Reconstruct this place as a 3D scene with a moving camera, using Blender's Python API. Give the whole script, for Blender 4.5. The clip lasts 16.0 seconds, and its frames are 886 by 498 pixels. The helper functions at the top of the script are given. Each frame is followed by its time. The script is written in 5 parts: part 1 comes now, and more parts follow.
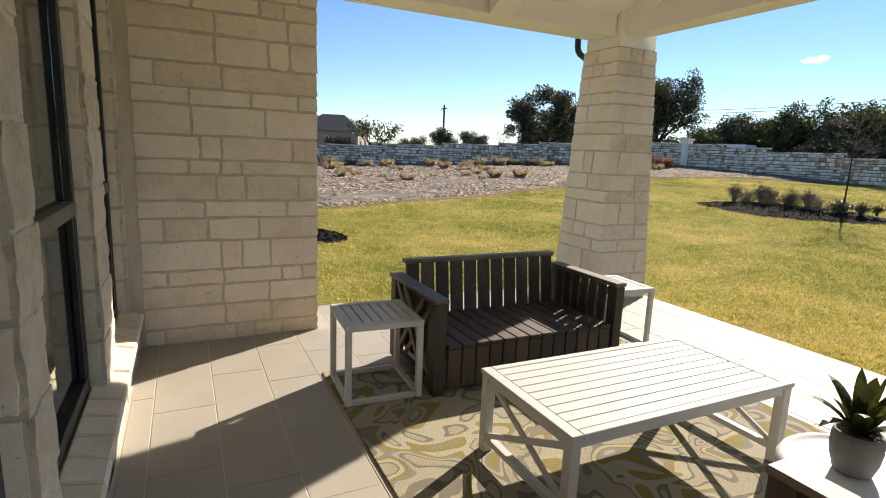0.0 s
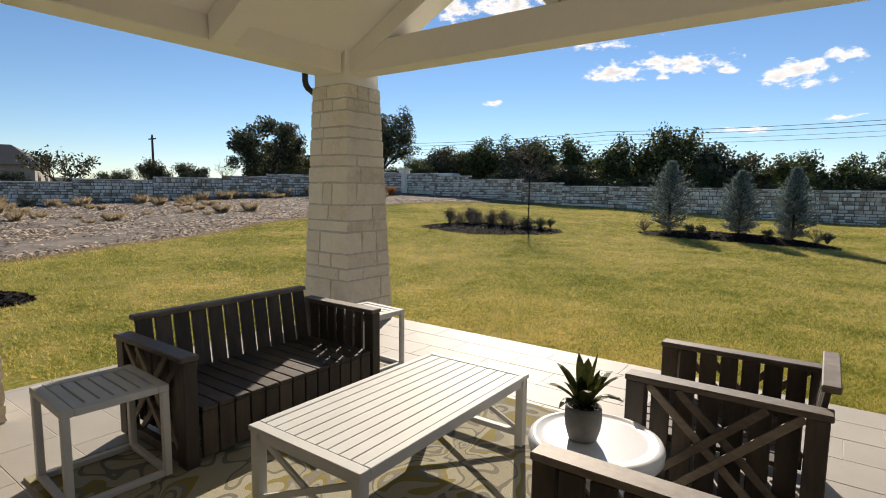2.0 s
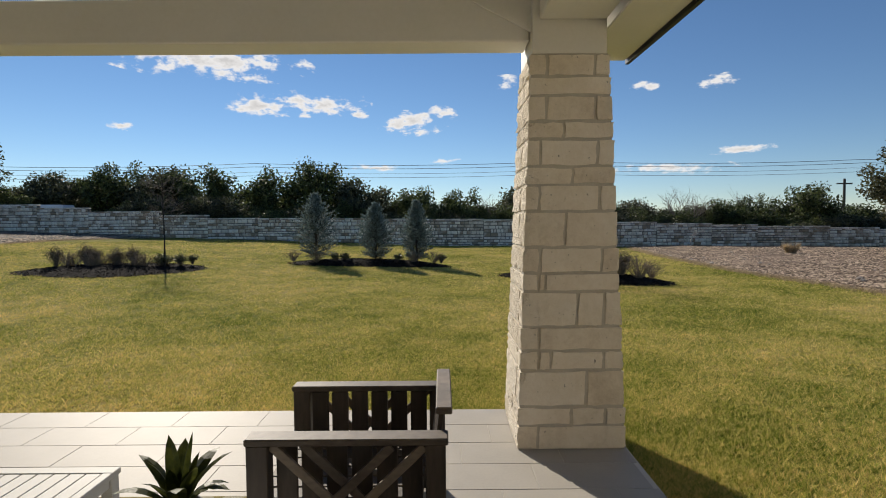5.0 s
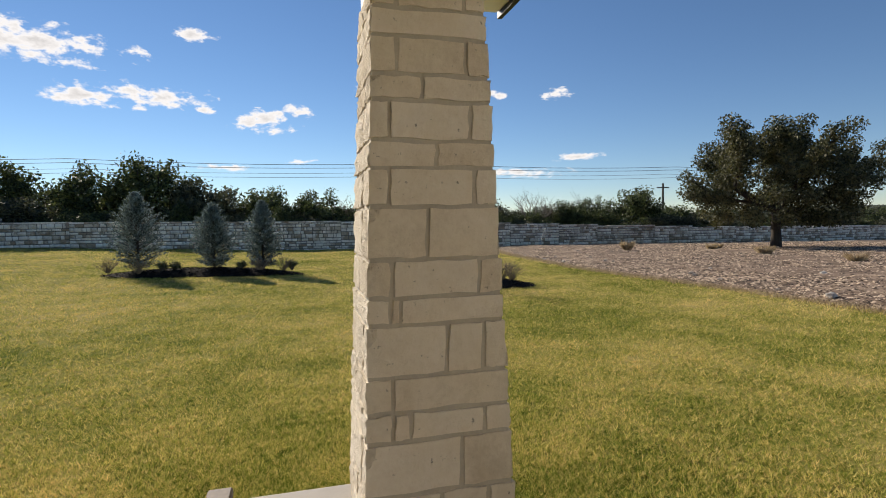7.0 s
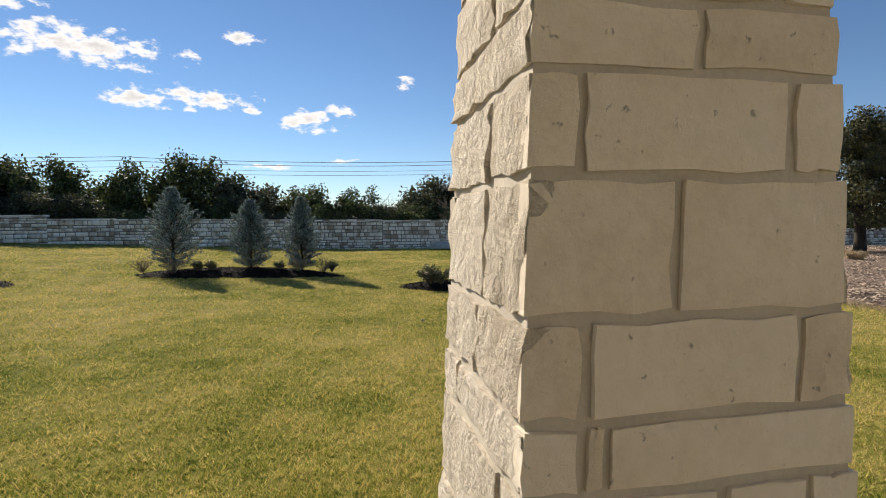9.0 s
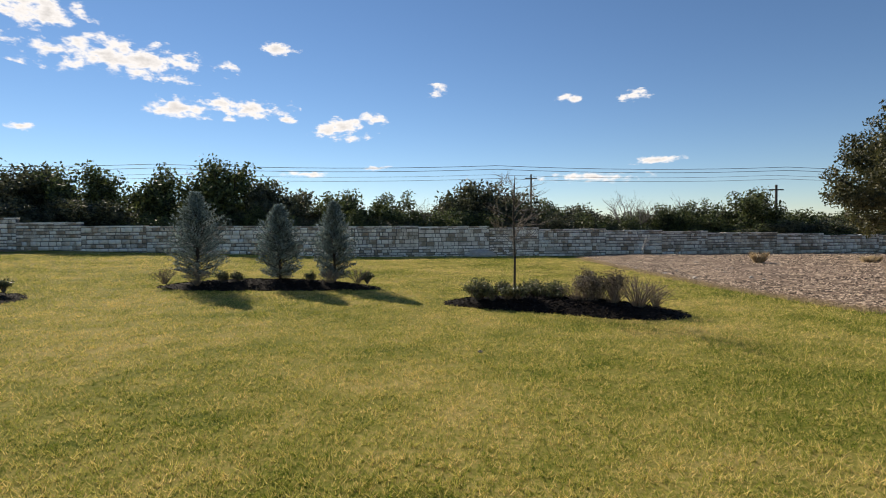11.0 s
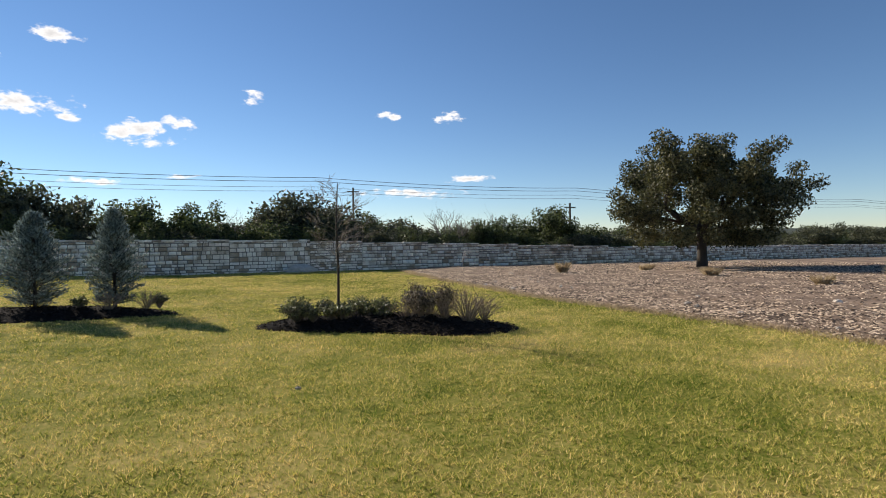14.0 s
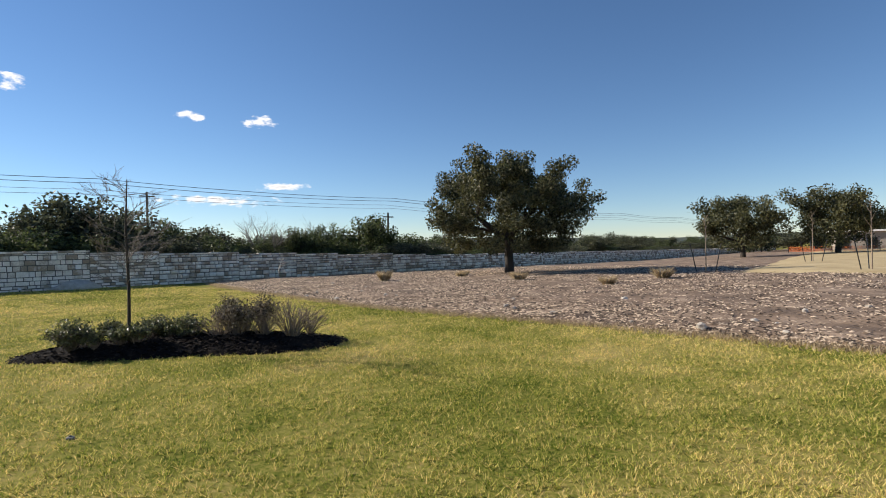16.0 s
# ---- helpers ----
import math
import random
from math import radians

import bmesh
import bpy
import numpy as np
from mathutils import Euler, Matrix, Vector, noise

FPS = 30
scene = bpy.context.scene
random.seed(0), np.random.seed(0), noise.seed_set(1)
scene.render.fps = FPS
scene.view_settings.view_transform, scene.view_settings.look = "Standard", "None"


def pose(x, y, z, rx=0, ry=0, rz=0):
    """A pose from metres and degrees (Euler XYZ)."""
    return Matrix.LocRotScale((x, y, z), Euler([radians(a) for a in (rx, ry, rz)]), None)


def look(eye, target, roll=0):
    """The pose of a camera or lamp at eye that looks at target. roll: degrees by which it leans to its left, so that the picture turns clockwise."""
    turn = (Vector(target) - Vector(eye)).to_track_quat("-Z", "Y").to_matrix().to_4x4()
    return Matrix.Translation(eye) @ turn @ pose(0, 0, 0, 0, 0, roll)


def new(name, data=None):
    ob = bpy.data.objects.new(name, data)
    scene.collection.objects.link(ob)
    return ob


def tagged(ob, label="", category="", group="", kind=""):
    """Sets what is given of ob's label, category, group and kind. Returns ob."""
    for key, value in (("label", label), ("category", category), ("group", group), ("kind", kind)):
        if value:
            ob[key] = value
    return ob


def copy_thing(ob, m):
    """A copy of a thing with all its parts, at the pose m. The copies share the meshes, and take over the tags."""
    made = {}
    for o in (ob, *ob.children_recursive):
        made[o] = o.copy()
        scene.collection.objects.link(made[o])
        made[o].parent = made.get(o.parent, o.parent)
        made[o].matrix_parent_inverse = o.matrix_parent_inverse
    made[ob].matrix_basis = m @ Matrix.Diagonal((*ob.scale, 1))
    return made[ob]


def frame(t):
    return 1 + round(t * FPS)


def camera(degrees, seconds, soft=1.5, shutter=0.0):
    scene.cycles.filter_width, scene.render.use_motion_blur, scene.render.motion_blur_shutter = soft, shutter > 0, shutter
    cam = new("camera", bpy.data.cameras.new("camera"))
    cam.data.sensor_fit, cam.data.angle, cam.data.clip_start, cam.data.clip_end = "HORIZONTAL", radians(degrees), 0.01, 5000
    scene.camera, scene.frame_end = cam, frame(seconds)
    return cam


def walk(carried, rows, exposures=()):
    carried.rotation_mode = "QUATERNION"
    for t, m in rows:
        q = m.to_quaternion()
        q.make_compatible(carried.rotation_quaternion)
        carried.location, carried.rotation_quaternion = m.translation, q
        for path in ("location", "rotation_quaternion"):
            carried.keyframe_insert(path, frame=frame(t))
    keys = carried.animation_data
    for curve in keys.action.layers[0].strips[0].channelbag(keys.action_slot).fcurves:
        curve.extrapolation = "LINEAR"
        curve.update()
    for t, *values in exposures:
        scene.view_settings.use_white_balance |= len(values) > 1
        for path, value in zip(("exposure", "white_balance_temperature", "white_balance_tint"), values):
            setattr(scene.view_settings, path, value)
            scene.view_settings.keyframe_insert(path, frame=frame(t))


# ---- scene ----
cam = camera(79.6, 16.0, 1.0)
PATH = [
    (0, (-0.439, -3.661, 1.425), (-2.205, -2.794, 1.063), 2.4),
    (0.5, (-0.457, -3.699, 1.459), (-2.139, -2.669, 1.129), 2.3),
    (1, (-0.485, -3.723, 1.456), (-2.049, -2.509, 1.173), 1.6),
    (1.5, (-0.52, -3.741, 1.443), (-1.903, -2.317, 1.198), 1.1),
    (2, (-0.535, -3.714, 1.436), (-1.699, -2.103, 1.213), 0.7),
    (2.5, (-0.51, -3.703, 1.447), (-1.453, -1.951, 1.244), 0.2),
    (3, (-0.524, -3.668, 1.443), (-1.259, -1.817, 1.264), -0.0),
    (3.5, (-0.536, -3.633, 1.442), (-1.071, -1.712, 1.285), -0.2),
    (4, (-0.545, -3.575, 1.439), (-0.884, -1.608, 1.303), -0.3),
    (4.5, (-0.537, -3.467, 1.435), (-0.698, -1.477, 1.318), -0.3),
    (5, (-0.475, -3.275, 1.428), (-0.471, -1.277, 1.327), -0.4),
    (5.2, (-0.464, -3.168, 1.412), (-0.377, -1.172, 1.319), -0.4),
    (7.3, (-0.221, -1.977, 1.421), (0.322, -0.055, 1.318), -0.8),
    (7.5, (-0.231, -1.843, 1.414), (0.32, 0.077, 1.309), -0.7),
    (8, (-0.209, -1.509, 1.437), (0.322, 0.416, 1.332), -0.8),
    (8.5, (-0.176, -1.109, 1.449), (0.281, 0.835, 1.346), -0.6),
    (9, (-0.233, -0.722, 1.419), (0.144, 1.239, 1.319), -0.5),
    (9.2, (-0.27, -0.575, 1.441), (0.077, 1.393, 1.339), -0.6),
    (11.3, (-0.31, 0.986, 1.455), (-0.053, 2.968, 1.38), -0.6),
    (11.5, (-0.293, 1.017, 1.477), (-0.026, 2.998, 1.402), -0.3),
    (12, (-0.239, 1.146, 1.46), (0.065, 3.121, 1.397), -0.3),
    (12.5, (-0.193, 1.317, 1.398), (0.187, 3.28, 1.342), -0.6),
    (13, (-0.139, 1.373, 1.419), (0.359, 3.309, 1.368), -0.6),
    (13.5, (-0.077, 1.609, 1.417), (0.602, 3.49, 1.376), -0.7),
    (14, (-0.085, 1.795, 1.411), (0.804, 3.586, 1.38), -0.8),
    (14.5, (-0.069, 2.098, 1.368), (1.03, 3.769, 1.346), -1.1),
    (15, (-0.006, 2.196, 1.364), (1.277, 3.73, 1.34), -1.3),
    (15.5, (0.035, 2.289, 1.352), (1.431, 3.721, 1.334), -1.4),
    (16, (0.045, 2.31, 1.35), (1.482, 3.701, 1.344), -1.3),
]
walk(cam, [(t, look(eye, target, roll)) for t, eye, target, roll in PATH],
     [(0.0, 1.22, 6950, 13), (1.5, 0.82, 6900, 13), (3.0, 0.62, 6850, 13), (5.0, 0.40, 6650, 11), (7.5, 0.66, 6800, 13), (9.0, 0.70, 6850, 13), (11.5, 0.64, 6950, 13), (13.0, 0.68, 6900, 13), (14.5, 0.76, 6600, 12), (16.0, 0.80, 6550, 12)])

# ---- world, sun ----
SUN_AZ, SUN_EL = 27.5, 28.5          # degrees left of +y, above the horizon
SUN_DIR = Vector((-math.sin(radians(SUN_AZ)) * math.cos(radians(SUN_EL)),
                  math.cos(radians(SUN_AZ)) * math.cos(radians(SUN_EL)), math.sin(radians(SUN_EL))))
world = bpy.data.worlds.new("world")
scene.world = world
world.use_nodes = True
wn, wl = world.node_tree.nodes, world.node_tree.links
sky = wn.new("ShaderNodeTexSky")
sky.sky_type, sky.sun_disc = "NISHITA", False
sky.sun_elevation, sky.sun_rotation = radians(SUN_EL), radians(-SUN_AZ)
sky.air_density, sky.dust_density, sky.ozone_density, sky.altitude = 0.88, 0.0, 3.7, 420
bg = wn["Background"]
bg.inputs[1].default_value = 0.070

# clouds: azimuth left of +y, elevation, half width, half height, in degrees
CLOUDS = [
    (23.4, 15.6, 8.0, 1.7), (18.3, 11.7, 3.7, 1.0), (12.3, 12.3, 4.0, 1.1), (3.4, 10.4, 3.4, 1.1),
    (-0.4, 11.4, 1.6, 0.8), (14.4, 10.9, 0.9, 0.4), (8.6, 11.1, 0.9, 0.5), (-6.9, 14.3, 1.4, 0.7),
    (-21.2, 13.1, 1.5, 0.5), (-27.2, 13.0, 1.8, 0.55), (9.3, 17.9, 1.8, 0.6), (28.6, 18.6, 2.8, 1.5),
    (-29.2, 6.6, 2.9, 0.4), (-23.3, 5.1, 5.0, 0.6), (6.8, 5.8, 3.0, 0.4), (-0.6, 6.5, 1.6, 0.3),
    (35.3, 17.9, 2.3, 1.4), (29.9, 18.5, 4.0, 1.4), (30.7, 8.9, 1.0, 0.4),
]
geo = wn.new("ShaderNodeTexCoord")
warp = wn.new("ShaderNodeTexNoise")
warp.inputs["Scale"].default_value, warp.inputs["Detail"].default_value, warp.inputs["Roughness"].default_value = 34.0, 8.0, 0.60
flat = wn.new("ShaderNodeMapping")
flat.inputs["Scale"].default_value = (1, 1, 2.0)
wl.new(geo.outputs["Generated"], flat.inputs[0])
wl.new(flat.outputs[0], warp.inputs["Vector"])
cover = None
for az, el, hw, hh in CLOUDS:
    turn = wn.new("ShaderNodeVectorRotate")
    turn.rotation_type = "EULER_XYZ"
    turn.invert = True
    turn.inputs["Rotation"].default_value = (radians(el), 0, radians(az))
    wl.new(geo.outputs["Generated"], turn.inputs["Vector"])
    fit_size = wn.new("ShaderNodeVectorMath")
    fit_size.operation = "MULTIPLY"
    fit_size.inputs[1].default_value = (1 / math.tan(radians(hw)), 0, 1 / math.tan(radians(hh)))
    wl.new(turn.outputs[0], fit_size.inputs[0])
    far = wn.new("ShaderNodeVectorMath")
    far.operation = "LENGTH"
    wl.new(fit_size.outputs[0], far.inputs[0])
    near = wn.new("ShaderNodeMapRange")
    near.inputs["From Min"].default_value, near.inputs["From Max"].default_value = 1.25, 0.0
    wl.new(far.outputs["Value"], near.inputs["Value"])
    if cover is None:
        cover = near.outputs[0]
    else:
        most = wn.new("ShaderNodeMath")
        most.operation = "MAXIMUM"
        wl.new(cover, most.inputs[0])
        wl.new(near.outputs[0], most.inputs[1])
        cover = most.outputs[0]
body = wn.new("ShaderNodeMath")
body.operation = "MULTIPLY_ADD"
body.inputs[1].default_value = 1.0
wl.new(cover, body.inputs[0])
lump = wn.new("ShaderNodeMapRange")
lump.inputs["From Min"].default_value, lump.inputs["From Max"].default_value = 0.28, 0.72
lump.inputs["To Min"].default_value, lump.inputs["To Max"].default_value = -0.95, 0.55
wl.new(warp.outputs[0], lump.inputs["Value"])
wl.new(lump.outputs[0], body.inputs[2])
edge = wn.new("ShaderNodeMapRange")
edge.interpolation_type = "SMOOTHSTEP"
edge.inputs["From Min"].default_value, edge.inputs["From Max"].default_value = 0.02, 0.62
wl.new(body.outputs[0], edge.inputs["Value"])
some = wn.new("ShaderNodeMath")
some.operation = "GREATER_THAN"
some.inputs[1].default_value = 0.001
wl.new(cover, some.inputs[0])
alpha = wn.new("ShaderNodeMath")
alpha.operation = "MULTIPLY"
wl.new(edge.outputs[0], alpha.inputs[0])
wl.new(some.outputs[0], alpha.inputs[1])
shade = wn.new("ShaderNodeMapRange")
shade.inputs["From Min"].default_value, shade.inputs["From Max"].default_value = 0.45, 1.2
shade.inputs["To Min"].default_value, shade.inputs["To Max"].default_value = 9.5, 6.5
wl.new(body.outputs[0], shade.inputs["Value"])
white = wn.new("ShaderNodeCombineColor")
for k in range(3):
    wl.new(shade.outputs[0], white.inputs[k])
mix = wn.new("ShaderNodeMix")
mix.data_type = "RGBA"
wl.new(alpha.outputs[0], mix.inputs["Factor"])
clear = wn.new("ShaderNodeHueSaturation")
clear.inputs["Saturation"].default_value = 1.08
wl.new(sky.outputs[0], clear.inputs["Color"])
wl.new(clear.outputs[0], mix.inputs[6])
wl.new(white.outputs[0], mix.inputs[7])
wl.new(mix.outputs[2], bg.inputs[0])

sun = new("sun", bpy.data.lights.new("sun", "SUN"))
sun.data.energy, sun.data.angle, sun.data.color = 4.0, radians(0.53), (1.0, 0.92, 0.79)
sun.matrix_world = look(SUN_DIR * 50, (0, 0, 0))

# ---- materials ----
def mat(name, dark, light, scale=8.0, rough=0.7, bump=0.2, fine=60.0, metal=0.0, vary=0.0, island=False, leaf=0.0, stretch=(1, 1, 1), third=None, spec=0.5, bump_dist=0.01):
    """A surface with two scales of noise; vary: tint from piece to piece; leaf: share of light let through."""
    m = bpy.data.materials.new(name)
    m.use_nodes = True
    n, l = m.node_tree.nodes, m.node_tree.links
    b = n["Principled BSDF"]
    tc = n.new("ShaderNodeTexCoord")
    mp = n.new("ShaderNodeMapping")
    mp.inputs["Scale"].default_value = stretch
    l.new(tc.outputs["Object"], mp.inputs[0])
    big, small = n.new("ShaderNodeTexNoise"), n.new("ShaderNodeTexNoise")
    for q, sc in ((big, scale), (small, fine)):
        q.inputs["Scale"].default_value, q.inputs["Detail"].default_value = sc, 5.0
        l.new(mp.outputs[0], q.inputs["Vector"])
    add = n.new("ShaderNodeMath")
    add.operation = "MULTIPLY_ADD"
    add.inputs[1].default_value = 0.35
    l.new(small.outputs[0], add.inputs[0])
    half = n.new("ShaderNodeMath")
    half.operation = "MULTIPLY"
    half.inputs[1].default_value = 0.65
    l.new(big.outputs[0], half.inputs[0])
    l.new(half.outputs[0], add.inputs[2])
    fac = add.outputs[0]
    if vary or island:
        rnd = n.new("ShaderNodeNewGeometry").outputs["Random Per Island"] if island else n.new("ShaderNodeObjectInfo").outputs["Random"]
        off = n.new("ShaderNodeMath")
        off.operation = "MULTIPLY_ADD"
        off.inputs[1].default_value = vary
        l.new(rnd, off.inputs[0])
        shift = n.new("ShaderNodeMath")
        shift.operation = "SUBTRACT"
        shift.inputs[1].default_value = vary / 2
        l.new(fac, shift.inputs[0])
        l.new(shift.outputs[0], off.inputs[2])
        fac = off.outputs[0]
    ramp = n.new("ShaderNodeValToRGB")
    ramp.color_ramp.elements[0].position, ramp.color_ramp.elements[0].color = 0.3, (*dark, 1)
    ramp.color_ramp.elements[1].position, ramp.color_ramp.elements[1].color = 0.7, (*light, 1)
    if third:
        e = ramp.color_ramp.elements.new(0.5)
        e.color = (*third, 1)
    l.new(fac, ramp.inputs[0])
    l.new(ramp.outputs[0], b.inputs["Base Color"])
    b.inputs["Roughness"].default_value, b.inputs["Metallic"].default_value = rough, metal
    b.inputs["Specular IOR Level"].default_value = spec
    if bump:
        bp = n.new("ShaderNodeBump")
        bp.inputs["Strength"].default_value, bp.inputs["Distance"].default_value = bump, bump_dist
        l.new(add.outputs[0], bp.inputs["Height"])
        l.new(bp.outputs[0], b.inputs["Normal"])
    if leaf:
        tr = n.new("ShaderNodeBsdfTranslucent")
        l.new(ramp.outputs[0], tr.inputs[0])
        mx = n.new("ShaderNodeMixShader")
        mx.inputs[0].default_value = leaf
        l.new(b.outputs[0], mx.inputs[1])
        l.new(tr.outputs[0], mx.inputs[2])
        l.new(mx.outputs[0], n["Material Output"].inputs[0])
    return m


STONE = mat("limestone", (0.68, 0.585, 0.455), (0.90, 0.82, 0.70), 5.0, 0.92, 0.7, 34.0, vary=0.22, third=(0.82, 0.73, 0.595), bump_dist=0.022, spec=0.2)
SPLITSTONE = mat("split_face_limestone", (0.64, 0.55, 0.43), (0.90, 0.82, 0.70), 9.0, 0.95, 1.0, 26.0, vary=0.22, third=(0.82, 0.735, 0.605), bump_dist=0.07, spec=0.15)
for m in (STONE, SPLITSTONE):
    for q in m.node_tree.nodes:
        if q.bl_idname == "ShaderNodeTexNoise":
            q.inputs["Detail"].default_value, q.inputs["Roughness"].default_value = 9.0, 0.68


def add_pits(m, scale, low, high, depth):
    """Sparse dark pits and chips, as in quarried limestone."""
    n, l = m.node_tree.nodes, m.node_tree.links
    b = n["Principled BSDF"]
    tc, q, r, mx = n.new("ShaderNodeTexCoord"), n.new("ShaderNodeTexNoise"), n.new("ShaderNodeMapRange"), n.new("ShaderNodeMix")
    q.inputs["Scale"].default_value, q.inputs["Detail"].default_value = scale, 3.0
    l.new(tc.outputs["Object"], q.inputs["Vector"])
    r.inputs["From Min"].default_value, r.inputs["From Max"].default_value = low, high
    r.inputs["To Min"].default_value, r.inputs["To Max"].default_value = depth, 1.0
    l.new(q.outputs[0], r.inputs["Value"])
    mx.data_type, mx.blend_type = "RGBA", "MULTIPLY"
    mx.inputs["Factor"].default_value = 1.0
    l.new(b.inputs["Base Color"].links[0].from_socket, mx.inputs[6])
    l.new(r.outputs[0], mx.inputs[7])
    l.new(mx.outputs[2], b.inputs["Base Color"])
    old = [k for k in n if k.bl_idname == "ShaderNodeBump"][0]
    bp = n.new("ShaderNodeBump")
    bp.inputs["Strength"].default_value, bp.inputs["Distance"].default_value = 0.7, 0.006
    l.new(r.outputs[0], bp.inputs["Height"])
    l.new(old.outputs[0], bp.inputs["Normal"])
    l.new(bp.outputs[0], b.inputs["Normal"])


add_pits(STONE, 38.0, 0.24, 0.31, 0.5)
MORTAR = mat("mortar", (0.50, 0.445, 0.365), (0.64, 0.58, 0.485), 9.0, 0.95, 0.5, 90.0)
WALLSTONE = mat("wall_stone", (0.36, 0.28, 0.20), (0.92, 0.87, 0.78), 2.2, 0.9, 0.5, 20.0, vary=0.45, third=(0.77, 0.70, 0.60), bump_dist=0.02)
WALLSTONE_REST = mat("wall_stone_rest", (0.36, 0.28, 0.20), (0.92, 0.87, 0.78), 2.2, 0.9, 0.5, 20.0, vary=0.45, island=True, third=(0.77, 0.70, 0.60), bump_dist=0.02)
WALLJOINT = mat("wall_joint", (0.10, 0.09, 0.078), (0.18, 0.165, 0.14), 6.0, 0.95, 0.4, 50.0)
TILE = mat("porcelain_tile", (0.355, 0.33, 0.29), (0.425, 0.395, 0.35), 3.0, 0.6, 0.1, 70.0, vary=0.06, bump_dist=0.003, spec=0.3)
GROUT = mat("grout", (0.50, 0.48, 0.43), (0.62, 0.59, 0.53), 12.0, 0.9, 0.3, 120.0)
PAINT = mat("white_paint", (0.80, 0.775, 0.71), (0.87, 0.845, 0.79), 1.4, 0.5, 0.06, 40.0)
TRIM_DARK = mat("dark_metal_edge", (0.02, 0.02, 0.022), (0.04, 0.04, 0.042), 6.0, 0.45, 0.1, 60.0, metal=0.6)
SHINGLE = mat("shingle", (0.05, 0.048, 0.045), (0.12, 0.115, 0.105), 9.0, 0.9, 0.6, 60.0)
DARKWOOD = mat("dark_stained_wood", (0.028, 0.021, 0.016), (0.092, 0.070, 0.053), 7.0, 0.62, 0.4, 55.0, vary=0.25, stretch=(1, 1, 0.18), third=(0.052, 0.039, 0.030))
WORNWOOD = mat("worn_brown_wood", (0.065, 0.050, 0.038), (0.22, 0.175, 0.132), 9.0, 0.6, 0.4, 60.0, vary=0.25, stretch=(0.4, 0.4, 1), third=(0.12, 0.094, 0.071))
WHITEMETAL = mat("white_powder_coat", (0.52, 0.52, 0.505), (0.60, 0.60, 0.585), 5.0, 0.6, 0.05, 150.0, spec=0.25)
CERAMIC = mat("white_ceramic", (0.74, 0.75, 0.77), (0.83, 0.84, 0.85), 4.0, 0.22, 0.03, 60.0)
POTGREY = mat("grey_concrete_pot", (0.14, 0.138, 0.134), (0.22, 0.217, 0.21), 14.0, 0.8, 0.2, 120.0)
PEBBLE = mat("dark_pebbles", (0.03, 0.022, 0.018), (0.12, 0.09, 0.07), 40.0, 0.6, 0.6, 160.0, vary=0.6, island=True)
SUCCULENT = mat("succulent_leaf", (0.025, 0.04, 0.012), (0.20, 0.21, 0.04), 12.0, 0.45, 0.1, 60.0, vary=0.5, island=True, leaf=0.3)
FRAMEBLACK = mat("black_window_frame", (0.012, 0.013, 0.014), (0.03, 0.03, 0.032), 8.0, 0.4, 0.08, 60.0)
RAILGREY = mat("bronze_rail", (0.10, 0.085, 0.07), (0.16, 0.14, 0.12), 8.0, 0.5, 0.08, 60.0)
ROOMGREY = mat("room_plaster", (0.30, 0.29, 0.27), (0.38, 0.37, 0.34), 2.0, 0.9, 0.1, 30.0)
BARK = mat("bark", (0.018, 0.015, 0.012), (0.07, 0.058, 0.046), 6.0, 0.95, 0.8, 40.0, stretch=(1, 1, 0.3))
TWIG = mat("grey_twig", (0.10, 0.085, 0.07), (0.24, 0.20, 0.165), 10.0, 0.9, 0.3, 60.0)
TWIG_DRY = mat("dry_twig", (0.16, 0.12, 0.085), (0.34, 0.27, 0.20), 10.0, 0.9, 0.3, 60.0)
OAKLEAF = mat("oak_leaf", (0.030, 0.036, 0.012), (0.135, 0.13, 0.05), 0.7, 0.55, 0.0, 4.0, vary=0.8, island=True, leaf=0.3)
CEDARLEAF = mat("cedar_leaf", (0.028, 0.042, 0.014), (0.12, 0.145, 0.045), 0.7, 0.6, 0.0, 4.0, vary=0.8, island=True, leaf=0.3)
DARKLEAF = mat("dark_oak_leaf", (0.032, 0.038, 0.020), (0.12, 0.125, 0.062), 0.7, 0.6, 0.0, 4.0, vary=0.8, island=True, leaf=0.3)
BLUESPRAY = mat("blue_conifer_spray", (0.075, 0.105, 0.095), (0.28, 0.35, 0.33), 1.5, 0.7, 0.0, 9.0, vary=0.8, island=True, leaf=0.25)
SHRUBLEAF = mat("shrub_leaf", (0.03, 0.04, 0.014), (0.19, 0.20, 0.085), 3.0, 0.35, 0.0, 20.0, vary=0.8, island=True, leaf=0.3)
BROWNLEAF = mat("brown_shrub_leaf", (0.065, 0.05, 0.032), (0.24, 0.20, 0.135), 3.0, 0.7, 0.0, 20.0, vary=0.8, island=True, leaf=0.2)
DRYGRASS = mat("dry_grass", (0.27, 0.20, 0.11), (0.58, 0.46, 0.29), 3.0, 0.8, 0.0, 20.0, vary=0.7, island=True, leaf=0.45)
RUSTGRASS = mat("rust_grass", (0.26, 0.10, 0.035), (0.50, 0.24, 0.09), 3.0, 0.8, 0.0, 20.0, vary=0.7, island=True, leaf=0.3)
BLACKMULCH = mat("black_mulch", (0.005, 0.004, 0.004), (0.022, 0.019, 0.017), 25.0, 1.0, 1.0, 120.0, bump_dist=0.03, spec=0.08)
BLACKCHIP = mat("black_mulch_chip", (0.005, 0.004, 0.004), (0.040, 0.033, 0.030), 8.0, 0.95, 0.2, 60.0, vary=0.8, island=True, spec=0.1)
